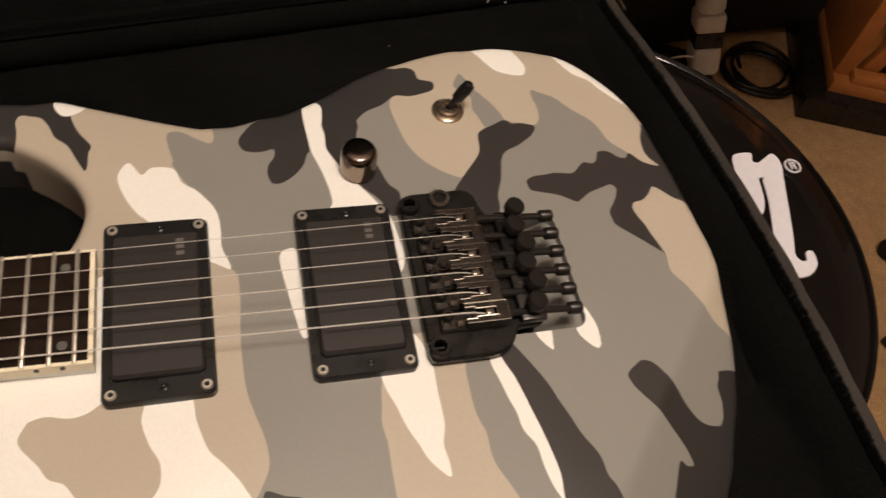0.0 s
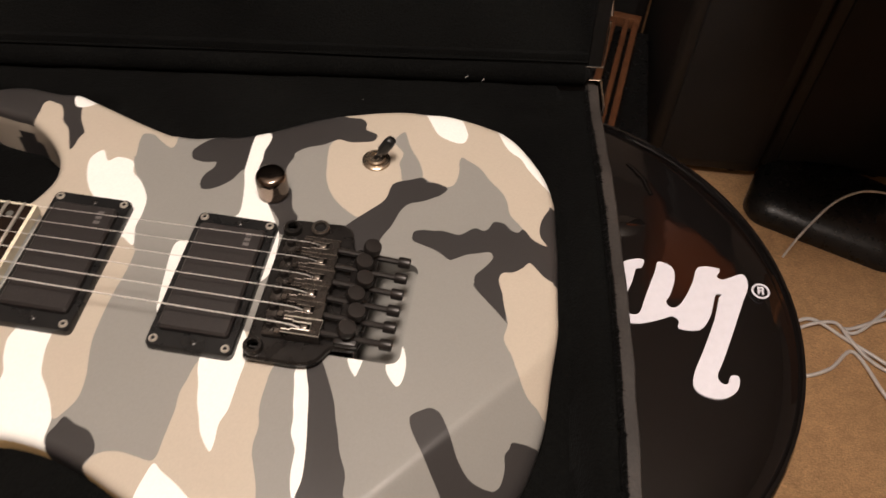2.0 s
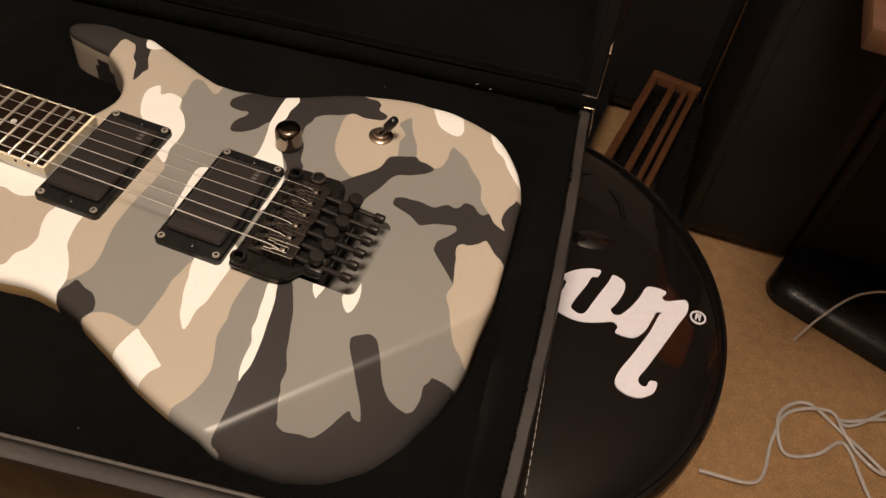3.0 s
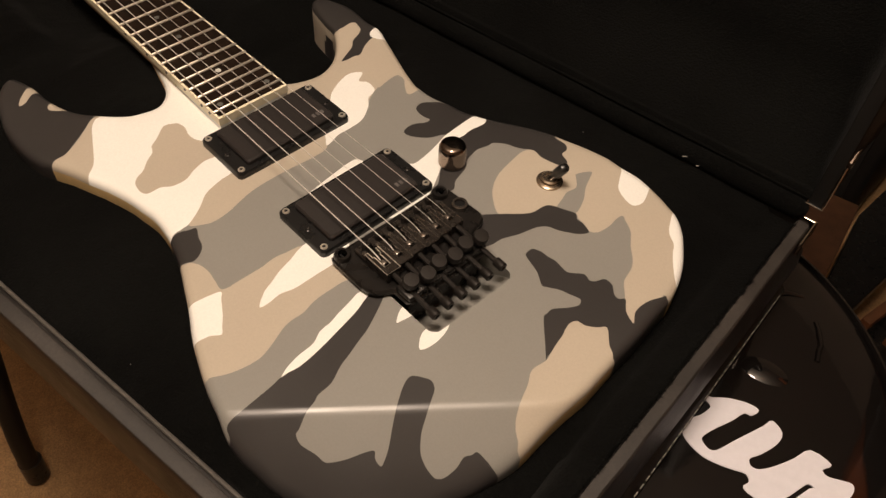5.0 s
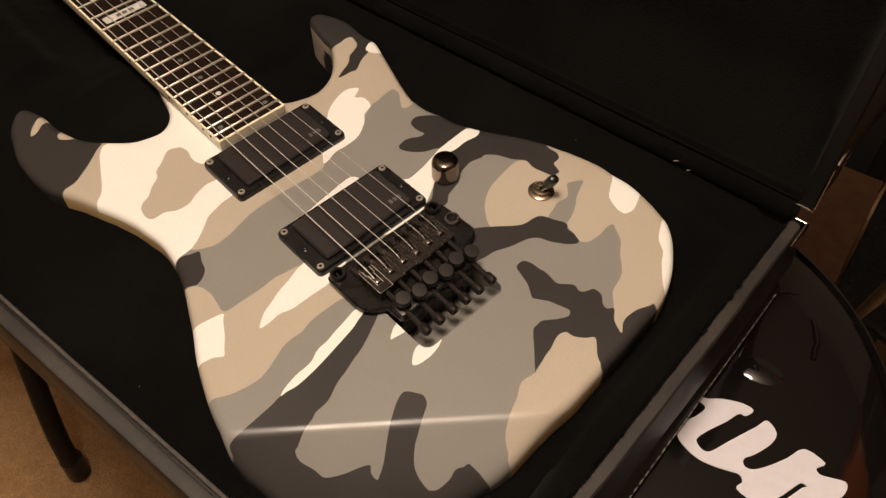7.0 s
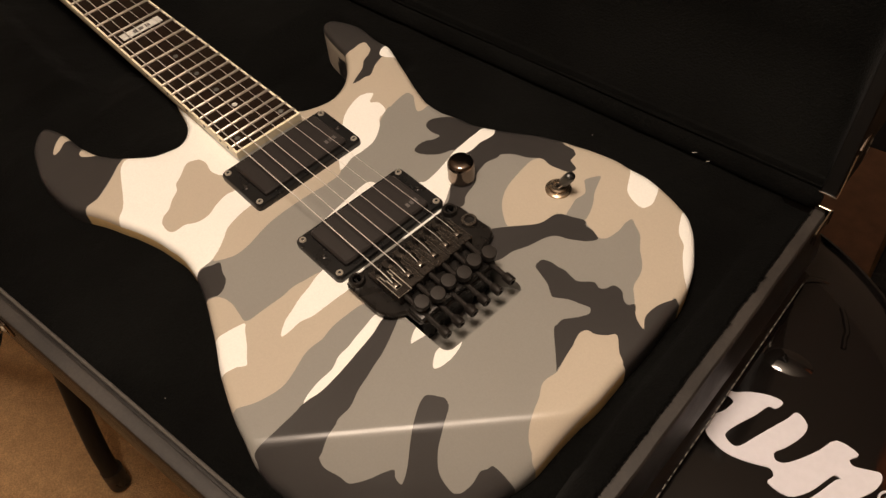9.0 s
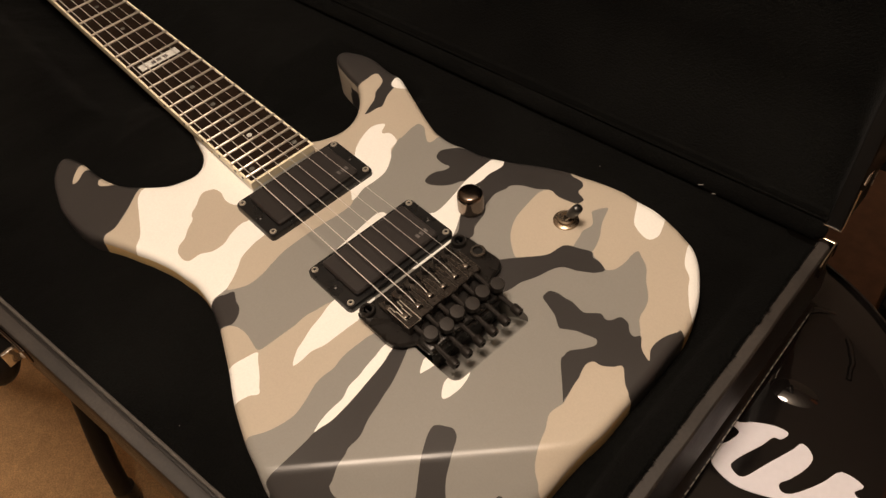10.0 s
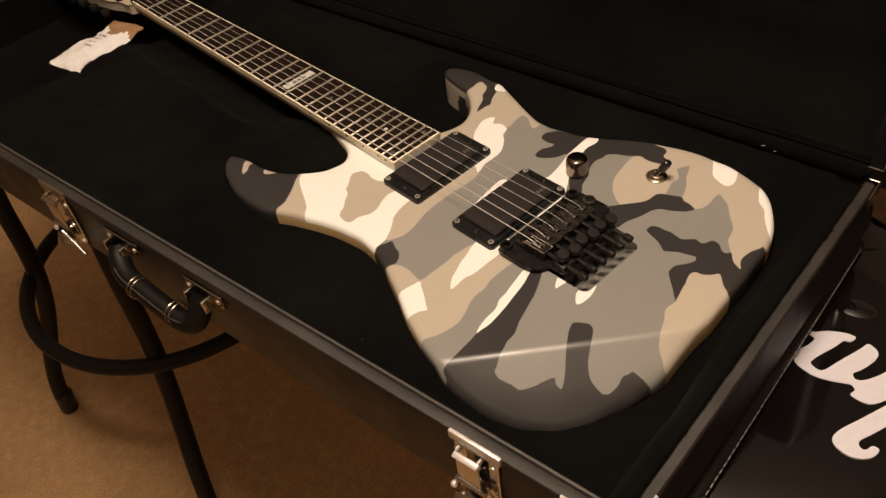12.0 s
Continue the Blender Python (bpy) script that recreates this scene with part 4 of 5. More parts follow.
def plush_bed():
    nu, nv = 340, 120
    us = np.linspace(U0 + 0.010, U1 - 0.0072, nu)
    vs = np.linspace(V0 + 0.0122, V1 - 0.004, nv)
    c, s = math.cos(radians(CASE_TURN)), math.sin(radians(CASE_TURN))
    uu, vv = np.meshgrid(us, vs)
    right = us[-1] - uu
    uu = uu + askew(vv) * (uu - us[0]) / (us[-1] - us[0])
    x, y = uu * c - vv * s, uu * s + vv * c
    flat = np.stack([x.ravel(), y.ravel()], 1) * 1000
    ring = np.array(OUTLINE)
    seg = np.roll(ring, -1, axis=0) - ring
    length = (seg ** 2).sum(1) + 1e-9
    near = np.empty(len(flat))
    for i, p in enumerate(flat):
        t = np.clip(((p - ring) * seg).sum(1) / length, 0, 1)
        near[i] = np.sqrt((((ring + seg * t[:, None]) - p) ** 2).sum(1).min())
    sign = np.where(inside(OUTLINE, flat), -1, 1)
    d = (near * sign).reshape(x.shape)
    past = np.clip((x * 1000 - CREASE_A.x) * CREASE_N.x + (y * 1000 - CREASE_A.y) * CREASE_N.y, 0, 45)
    level = 0.0735 - 0.00046 * past - 0.009 * np.clip((x - 0.06) / 0.08, 0, 1) * np.clip((y + 0.09) / 0.05, 0, 1) - 0.005 * np.clip((-0.05 - y) / 0.05, 0, 1) * np.clip((0.01 - x) / 0.05, 0, 1)
    well = np.clip((-0.150 - x) / 0.015, 0, 1) * np.clip((y - 0.012) / 0.012, 0, 1) * np.clip((0.138 - y) / 0.016, 0, 1) * np.clip((x + 0.275) / 0.03, 0, 1)
    level = level + (0.048 - level) * well
    bed = np.maximum(level, 0.040)
    floor_z = bed.copy()
    # padded sides: they swell up to the rim
    back, front = vs[-1] - vv, vv - vs[0]
    side = np.maximum(np.clip(1 - right / 0.020, 0, 1), np.clip(1 - back / 0.024, 0, 1))
    swell = np.where(right < 0.020, RZ - 0.0055 + BOW_UP * bow(vv), RZ - 0.0005)
    bed += (swell - floor_z) * np.sqrt(np.clip(1 - (1 - side) ** 2, 0, 1))
    bed = np.maximum(bed, floor_z + (RZ - 0.006 - floor_z) * np.clip(1 - front / 0.006, 0, 1))
    # dip round and under the body
    k = np.clip((d + 34) / 10, 0, 1)
    low = BASE - FOOT_Z - 0.003
    bed = low + (bed - low) * (k * k * (3 - 2 * k))
    # channel for the neck, and the deep well for the headstock past the accessory box
    half = 0.026
    k = np.clip((np.abs(y) - half) / 0.055, 0, 1)
    k = k * k * (3 - 2 * k)
    k = np.maximum(k, np.where(y < -0.02, np.clip((x + 0.345) / 0.05, 0, 1), 0))
    bed = np.where((x < -0.2) & (x > -0.62), np.minimum(bed, 0.056 + (bed - 0.056) * k), bed)
    box_lid = np.clip((x + 0.605) / 0.012, 0, 1) * np.clip((-0.33 - x) / 0.02, 0, 1) * np.clip((-0.056 - y) / 0.014, 0, 1) * np.clip((front - 0.012) / 0.012, 0, 1)
    bed = bed + 0.006 * box_lid
    bed = np.where((x <= -0.605) & (uu - us[0] > 0.012) & (front > 0.012) & (back > 0.012), 0.016, bed)
    uu = uu + BOW_OUT * bow(vv) * np.clip(1 - right / 0.03, 0, 1)
    bm = bmesh.new()
    grid = [[bm.verts.new((uu[j, i], vv[j, i], bed[j, i] + 0.0012 * noise.noise(Vector((uu[j, i] * 40, vv[j, i] * 40, 0))) + 0.0006 * noise.noise(Vector((uu[j, i] * 160, vv[j, i] * 160, 3))))) for i in range(nu)] for j in range(nv)]
    for j in range(nv - 1):
        for i in range(nu - 1):
            bm.faces.new((grid[j][i], grid[j][i + 1], grid[j + 1][i + 1], grid[j + 1][i]))
    return bm


def plush_fuzz():
    rng = random.Random(3)
    bm = bmesh.new()
    for k in range(2600):
        v = rng.uniform(V0 + 0.014, V1 - 0.010)
        b = float(bow(v))
        tuft = 0.6 + 0.9 * abs(noise.noise(Vector((v * 90, 1, 7))))
        u = U1 - 0.0088 + askew(v) + BOW_OUT * b + rng.uniform(-0.001, 0.001)
        z = RZ - 0.0035 + BOW_UP * b
        reach = rng.uniform(0.0012, 0.0036) * tuft
        du, dv, dz = reach, rng.uniform(-0.0014, 0.0014), 0.0042 + rng.uniform(-0.0002, 0.0008)
        w = 0.00022
        p = [(u, v - w, z), (u, v + w, z), (u + 0.3 * du, v + 0.5 * dv + w, z + dz), (u + 0.3 * du, v + 0.5 * dv - w, z + dz), (u + du, v + dv, z + dz - 0.0003)]
        q = [bm.verts.new(c) for c in p]
        bm.faces.new(q[:4])
        bm.faces.new((q[3], q[2], q[4]))
    return bm


part("plush_edge", plush_fuzz(), PLUSH, case, "fuzzy plush edge along the rim", smooth=80)
part("plush_lining", plush_bed(), PLUSH, case, "black plush bed shaped round the guitar", smooth=80)


# lid, standing open on its hinges
LID_OPEN, LID_DEEP, LW = 101.0, 0.050, V1 - V0
LU = U1 + 0.013
lid = part("lid", box((U0, -LW, LID_DEEP - 0.006), (LU, 0, LID_DEEP), 0.002), VINYL, case, "open lid with black plush inside")
lid.matrix_local = pose(0, V1 + 0.001, RZ + 0.011) @ pose(0, 0, 0, -LID_OPEN, 0, 0)
for lo, hi in (((U0, -LW, 0), (U0 + 0.010, 0, LID_DEEP - 0.006)), ((LU - 0.010, -LW, 0), (LU, 0, LID_DEEP - 0.006)),
               ((U0 + 0.010, -LW, 0), (LU - 0.010, -LW + 0.010, LID_DEEP - 0.006)), ((U0 + 0.010, -0.010, 0.0), (LU - 0.010, 0, LID_DEEP - 0.006))):
    part("lid_wall", box(lo, hi, 0.002), PLUSH if lo[1] == -0.010 else LID_VINYL, lid)


def lid_end():
    """The padded end of the lid, swelling out away from the hinge."""
    bm = bmesh.new()
    rows = []
    for k in range(25):
        v = -0.012 - (LW - 0.024) * k / 24
        swell = 0.012 * min(1.0, max(0.0, (-v - 0.02) / 0.07)) * min(1.0, (LW + v) / 0.05)
        rows.append([bm.verts.new((LU - 0.0004 + swell * math.sin(math.pi * q / 8) ** 0.8, v, 0.003 + 0.042 * q / 8)) for q in range(9)])
    for a, b in zip(rows, rows[1:]):
        for q in range(8):
            bm.faces.new((a[q], a[q + 1], b[q + 1], b[q]))
    return bm


part("lid_end", lid_end(), VINYL, lid, "padded vinyl end of the lid", smooth=80)


def lid_plush():
    nu, nv = 200, 80
    bm = bmesh.new()
    rows = []
    for j in range(nv):
        v = -LW + 0.010 + (LW - 0.014) * j / (nv - 1)
        row = []
        for i in range(nu):
            u = U0 + 0.010 + (LU - U0 - 0.020) * i / (nu - 1)
            edge = min(u - U0 - 0.010, LU - 0.010 - u, v + LW - 0.010)
            pad = 0.034 * (1 - math.sqrt(max(0, 1 - (1 - min(edge / 0.016, 1)) ** 2)))
            hinge = 0.040 * max(0.0, 1 + v / 0.075) ** 1.6
            roll = 0.0012 * math.sin(v * 95 + 0.6 * math.sin(u * 5)) * min(1, edge / 0.02)
            sag = 0.0028 * noise.noise(Vector((u * 7, v * 18, 1.0))) * min(1, edge / 0.02)
            row.append(bm.verts.new((u, v, LID_DEEP - 0.010 - max(pad, hinge) + roll + sag - 0.004)))
        rows.append(row)
    for j in range(nv - 1):
        for i in range(nu - 1):
            bm.faces.new((rows[j][i], rows[j][i + 1], rows[j + 1][i + 1], rows[j + 1][i]))
    return bm


part("lid_lining", lid_plush(), PLUSH, lid, "black plush lid lining with soft folds", smooth=80)
bm = bmesh.new()
v = -0.012
while v > -LW + 0.012:
    add_box(bm, (LU - 0.0002, v - 0.0042, LID_DEEP - 0.0045), (LU + 0.0006, v, LID_DEEP - 0.0035))
    v -= 0.0066
part("lid_stitching", bm, THREAD, lid, "pale thread stitching along the lid")
bm = tube([(LU - 0.012, -0.0004, 0.0004), (LU + 0.0008, -0.0002, 0.0004), (LU + 0.0008, -0.004, 0.0010), (LU + 0.0008, -0.034, 0.0012)], 0.0007, 8)
part("lid_corner", bm, CHROME, lid, "thin chrome corner guard")
part("lid_stay", rod((LU + 0.0010, -0.036, 0.004), (LU + 0.0010, -0.050, 0.014), 0.0016, 10), DARK_CHROME, lid, "small metal stay")
# plush that bridges the hinge side
hinge_pts = [(U0 + 0.012, V1 + 0.001, RZ + 0.006), (U1 + 0.006, V1 + 0.001, RZ + 0.005)]
part("hinge_cover", rod(hinge_pts[0], hinge_pts[1], 0.0078, 20, cap=0.005), PLUSH, case, "plush roll over the hinges")


# metal fittings
def corner_cap(u, v, su, sv, arm, side, edge_r, metal):
    bm = bmesh.new()
    add_box(bm, (u, v, RZ - 0.010), (u - su * side, v - sv * 0.0016, RZ + 0.0010), 0.0005, 1)
    add_box(bm, (u, v, RZ - 0.010), (u - su * 0.0016, v - sv * arm, RZ - 0.0020), 0.0005, 1)
    cap = part("corner_cap", bm, DARK_CHROME, case, "dark chrome corner guard")
    edge = [(u - su * (side + 0.002), v - sv * 0.0010, RZ + 0.0008), (u - su * 0.0010, v - sv * 0.0010, RZ + 0.0008), (u - su * 0.0010, v - sv * arm, RZ - 0.0004)]
    part("cap_edge", tube(edge, edge_r, 8), metal, cap, "bright rolled edge")


corner_cap(U1 + 0.0025, V0 - 0.0025, 1, -1, 0.034, 0.046, 0.0013, SATIN_CHROME)
corner_cap(U1 + SKEW + 0.0034, V1 + 0.0005, 1, 1, 0.024, 0.018, 0.0008, BRASSY)


def latch(u, metal):
    v = V0 - 0.001
    plate = part("latch", box((u, v - 0.0030, RZ - 0.006), (u + 0.042, v, RZ + 0.003), 0.0008), metal, case, "chrome draw latch, open")
    bm = bmesh.new()
    add_box(bm, (u + 0.003, v - 0.0022, 0.008), (u + 0.039, v, RZ - 0.007), 0.0008, 1)
    add_lathe(bm, [(0.0150, 0), (0.0150, 0.0016), (0.0135, 0.0024), (0, 0.0026)], 28, axis_pose((u + 0.020, v, 0.018), (u + 0.020, v - 0.01, 0.018)))
    part("latch_base", bm, CHROME, plate)
    bm = bmesh.new()
    for x in (0.0075, 0.0255):
        add_box(bm, (u + x, v - 0.0072, RZ - 0.0130), (u + x + 0.0018, v - 0.0023, RZ - 0.0085), 0.0005, 1)
    add_box(bm, (-0.0103, -0.0022, -0.0030), (0.0103, 0.0022, 0.0030), 0.0009, 2, pose(u + 0.0178, v - 0.0080, RZ - 0.0125, 28, 0, 0))
    part("latch_catch", bm, metal, plate, "raised bright catch")
    part("catch_face", box((u + 0.0085, v - 0.0088, 0.026), (u + 0.0272, v - 0.0070, RZ - 0.0148), 0.0007), CHROME, plate)
    for x, z in ((0.0050, 0.024), (0.0130, 0.017), (0.0210, 0.013), (0.0290, 0.014)):
        part("latch_stud", lathe([(0.0030 * math.cos(a), 0.0030 * math.sin(a)) for a in (math.pi / 2 * k / 6 for k in range(7))], 14, axis_pose((u + x, v - 0.0100, z), (u + x, v - 0.02, z + 0.006))), SATIN_CHROME, plate)
    part("latch_hub", lathe([(0.0095, 0), (0.0095, 0.0026), (0.0080, 0.0036), (0, 0.0038)], 28, axis_pose((u + 0.0175, v - 0.0040, 0.021), (u + 0.0175, v - 0.02, 0.024))), DARK_CHROME, plate)
    part("latch_lever", rod((u + 0.016, v - 0.0110, 0.026), (u + 0.042, v - 0.0100, 0.004), 0.0024, 12, cap=0.0008), CHROME, plate, "thin metal lever")
    part("lever_plate", box((-0.0065, -0.0016, -0.014), (0.0065, 0.0, 0.0), 0.0007, 2, pose(u + 0.013, v - 0.011, 0.020, -24, 0, 0)), CHROME, plate)
    part("latch_pin", rod((u + 0.006, v - 0.0085, 0.032), (u + 0.032, v - 0.0085, 0.032), 0.0020, 10), CHROME, plate)
    for x, z in ((0.0065, 0.013), (0.0335, 0.013), (0.0065, RZ - 0.014), (0.0355, RZ - 0.014)):
        part("rivet", lathe([(0.0030, 0), (0.0027, 0.0012), (0, 0.0022)], 12, axis_pose((u + x, v - 0.0022, z), (u + x, v - 0.008, z))), NICKEL, plate)


latch(0.042, SATIN_CHROME)
latch(-0.459, BRASSY)


def handle():
    grip_pts = spline([(-0.337, V0 - 0.006, 0.053), (-0.331, V0 - 0.013, 0.046), (-0.315, V0 - 0.020, 0.040), (-0.295, V0 - 0.022, 0.037), (-0.265, V0 - 0.023, 0.033), (-0.237, V0 - 0.023, 0.030), (-0.222, V0 - 0.018, 0.034), (-0.220, V0 - 0.006, 0.053)], 5, False)
    grip = part("handle", tube(grip_pts, 0.0098, 14), LEATHER, case, "black stitched carrying handle")
    for u in (-0.3585, -0.2435):
        bracket = part("handle_bracket", box((u, V0 - 0.0035, 0.049), (u + 0.048, V0 - 0.001, 0.064), 0.001), DARK_CHROME, grip, "dark chrome bracket")
        part("bracket_edge", rod((u + 0.001, V0 - 0.0034, 0.0638), (u + 0.047, V0 - 0.0034, 0.0638), 0.0008, 8), CHROME, bracket, "thin bright top edge")
        for k in (0.012, 0.034):
            part("bracket_tab", box((u + k - 0.0015, V0 - 0.014, 0.046), (u + k + 0.0015, V0 - 0.0034, 0.060), 0.0006), CHROME, bracket)
        for k in (0.005, 0.043):
            part("rivet", lathe([(0.0028, 0), (0.0025, 0.001), (0, 0.002)], 12, axis_pose((u + k, V0 - 0.0035, 0.0565), (u + k, V0 - 0.009, 0.0565))), NICKEL, bracket)
    for u in (-0.2985, -0.2935, -0.2445, -0.2395):
        part("handle_ring", tube([(u + 0.0006 * math.sin(a), V0 - 0.0225 + 0.0102 * math.cos(a), 0.0368 + 0.0102 * math.sin(a)) for a in (k * math.pi / 10 for k in range(20))], 0.0006, 6, True), BRASSY, grip, "thin metal ring")
    seam = [(p.x, p.y - 0.0070, p.z + 0.0070) for p in grip_pts[8:-8]]
    part("handle_seam", tube(seam, 0.0006, 6), THREAD_DARK, grip, "raised seam")


handle()

# ---- stools ----
SEAT_Z = 0.780


def stool(m, group):
    st = thing("bar_stool", "black bar stool with round vinyl seat and black metal legs", "stool", m, group)
    prof = [(0.172, SEAT_Z - 0.078), (0.190, SEAT_Z - 0.075), (0.198, SEAT_Z - 0.062), (0.2015, SEAT_Z - 0.036), (0.2005, SEAT_Z - 0.020), (0.1975, SEAT_Z - 0.0135), (0.193, SEAT_Z - 0.0096), (0.186, SEAT_Z - 0.0064),
            (0.177, SEAT_Z - 0.0038), (0.166, SEAT_Z - 0.0020), (0.150, SEAT_Z - 0.0008), (0.12, SEAT_Z), (0, SEAT_Z)]
    bm = lathe(prof, 72)
    for f in bm.faces:
        c = f.calc_center_median()
        if c.z < SEAT_Z - 0.010:
            f.material_index = 1
    part("seat", bm, [SEAT_VINYL, SEAT_SIDE], st, "padded round seat in glossy black vinyl", smooth=60)
    part("seat_welt", tube([(0.1965 * math.cos(2 * math.pi * k / 96), 0.1965 * math.sin(2 * math.pi * k / 96), SEAT_Z - 0.0112) for k in range(96)], 0.0021, 6, True), SEAT_VINYL, st)
    for k in range(4):
        a = radians(45 + 90 * k)
        c, s = math.cos(a), math.sin(a)
        pts = spline([(r * c, r * s, z) for r, z in ((0.186, SEAT_Z - 0.077), (0.208, 0.62), (0.220, 0.52), (0.224, 0.43), (0.232, 0.36), (0.248, 0.29), (0.271, 0.225), (0.294, 0.165), (0.314, 0.10), (0.324, 0.045), (0.326, 0.012))], 5, False)
        leg = part("leg", tube(pts, 0.0145, 12), LEG_METAL, st)
        part("foot_cap", rod((0.3205 * c, 0.3205 * s, 0.052), (0.326 * c, 0.326 * s, 0.0), 0.0175, 16, cap=0.004), BLACK_PLASTIC, leg)
    part("foot_ring", tube([(0.246 * math.cos(2 * math.pi * k / 64), 0.246 * math.sin(2 * math.pi * k / 64), 0.358) for k in range(64)], 0.0125, 12, True), LEG_METAL, st)
    return st


stool_a = stool(pose(-0.824, -0.061, 0, 0, 0, 9.1), "stools under the case")
stool_b = copy_thing(stool_a, pose(0.1145, 0.076, 0, 0, 0, 20))
stool_b["label"] = "black bar stool with round vinyl seat and white printed lettering shape"

# printed white shape on the second stool's seat
SWASH_TOP = [(167, 114.3), (173.1, 114.4), (172.1, 108.4), (178.2, 108.5), (185.2, 115.5), (196.4, 122.5), (204.5, 123.6), (203.5, 116.6), (199.4, 114.6), (197.4, 104.6), (193.4, 91.7), (191.4, 82.7), (192.4, 78.7), (198.5, 76.8), (202.6, 79.8), (205.6, 90.8), (208.6, 101.7), (212.6, 115.7), (214.6, 123.7), (223.7, 120.8), (225.8, 111.8), (222.8, 97.9), (219.8, 90.9), (222.8, 86.9), (227.9, 88.9), (233, 97.9), (238, 110.9), (242, 123.9), (256.2, 125), (254.2, 118), (258.3, 116.1), (265.4, 120.1), (271.5, 123.1)]
SWASH_TAIL = [(274.5, 119.2), (274.6, 111.2), (270.6, 99.2), (262.6, 73.2), (255.5, 51.2), (251.5, 40.1), (253.6, 35.1), (257.7, 35.2), (259.7, 41.2), (264.8, 41.2), (263.8, 32.2), (256.7, 25.1), (248.5, 23.1), (240.4, 25.1), (236.3, 30), (237.3, 40.1), (243.3, 57.1), (251.3, 82.1), (255.3, 101.1)]
SWASH_LOW = [(258.3, 103.1), (253.3, 103.1), (251.3, 96.1), (248.3, 83.1), (241.2, 72.1), (228, 71), (228, 77), (223.9, 79.9), (217.8, 76.9), (209.7, 72.9), (199.5, 69.8), (187.4, 70.7), (180.3, 74.7), (178.2, 84.6), (181.2, 92.6), (182.2, 101.5), (179.2, 103.5), (173.1, 103.5), (169.1, 106.4)]
seat_turn = pose(0.1145, 0.076, 0, 0, 0, 20).inverted()


def on_seat(points):
    return [tuple((seat_turn @ Vector((x / 1000, y / 1000, 0))).to_2d()) for x, y in points]


def flat_shape(points, z):
    from mathutils.geometry import delaunay_2d_cdt
    n = len(points)
    verts, _, faces, *_ = delaunay_2d_cdt([Vector(p) for p in points], [(i, (i + 1) % n) for i in range(n)], [], 1, 1e-6)
    bm = bmesh.new()
    vs = [bm.verts.new((v.x, v.y, z)) for v in verts]
    for f in faces:
        bm.faces.new([vs[i] for i in f])
    made = bmesh.ops.extrude_face_region(bm, geom=list(bm.faces))
    for v in made["geom"]:
        if isinstance(v, bmesh.types.BMVert):
            v.co.z -= 0.004
    return bm


swash = [tuple(p) for p in spline(SWASH_TOP + SWASH_TAIL + SWASH_LOW, 3)]
part("printed_logo", flat_shape(on_seat(swash), SEAT_Z + 0.0006), LOGO_WHITE, stool_b, "white printed flowing shape", smooth=0)
ring_at = seat_turn @ Vector((0.2835, 0.1115, SEAT_Z - 0.0005))
part("printed_ring", tube([(ring_at.x + 0.0055 * math.cos(k * math.pi / 18), ring_at.y + 0.0055 * math.sin(k * math.pi / 18), ring_at.z + 0.0002) for k in range(36)], 0.0008, 6, True), LOGO_WHITE, stool_b)
mark_m = Matrix.Translation(ring_at) @ pose(0, 0, 0, 0, 0, -20)
bm = bmesh.new()
add_box(bm, (-0.0022, -0.0030, 0), (-0.0010, 0.0030, 0.0011), 0, 1, mark_m)
add_box(bm, (-0.0009, 0.0019, 0), (0.0018, 0.0030, 0.0011), 0, 1, mark_m)
add_box(bm, (-0.0009, -0.0004, 0), (0.0018, 0.0006, 0.0011), 0, 1, mark_m)
add_box(bm, (0.0010, 0.0007, 0), (0.0020, 0.0018, 0.0011), 0, 1, mark_m)
add_box(bm, (0.0006, -0.0030, 0), (0.0018, -0.0005, 0.0011), 0, 1, mark_m)
part("printed_mark", bm, LOGO_WHITE, stool_b)

at = seat_turn @ pose(0.190, 0.152, SEAT_Z - 0.0003, 0, 0, 15)
bm = lathe([(0.017 * math.sin(a), 0.0026 * math.cos(a) ** 2) for a in (math.pi / 2 * (1 - k / 8) for k in range(9))], 32)
for v in bm.verts:
    v.co.y *= 0.6
    v.co = at @ v.co
part("seat_crease", bm, SEAT_VINYL, stool_b, "raised pucker in the vinyl", smooth=80)
for line, width in (([(0.186, 0.238), (0.197, 0.232), (0.205, 0.226), (0.214, 0.221), (0.222, 0.213), (0.229, 0.203)], 0.0032),
                    ([(0.158, 0.214), (0.166, 0.224), (0.180, 0.233)], 0.0026),
                    ([(0.192, 0.215), (0.203, 0.202), (0.209, 0.186)], 0.0020)):
    bm = tube(spline([(x, y, 0) for x, y in line], 5, False), width, 10)
    for v in bm.verts:
        v.co.z *= 0.42
        v.co.x += 0.0012 * noise.noise(Vector((v.co.x * 120, v.co.y * 120, 1)))
        v.co = seat_turn @ (v.co + Vector((0, 0, SEAT_Z - 0.0005 - 11.0 * max(0.0, math.hypot(v.co.x - 0.1145, v.co.y - 0.076) - 0.150) ** 2)))
    part("seat_crease", bm, SEAT_VINYL, stool_b, "shallow wrinkle in the vinyl", smooth=80)

# ---- things on the carpet ----
def wire(name, points, r, mat, label, cat, steps=6):
    return solo(name, tube(spline(points, steps, False), r, 8), mat, label, cat, smooth=80)


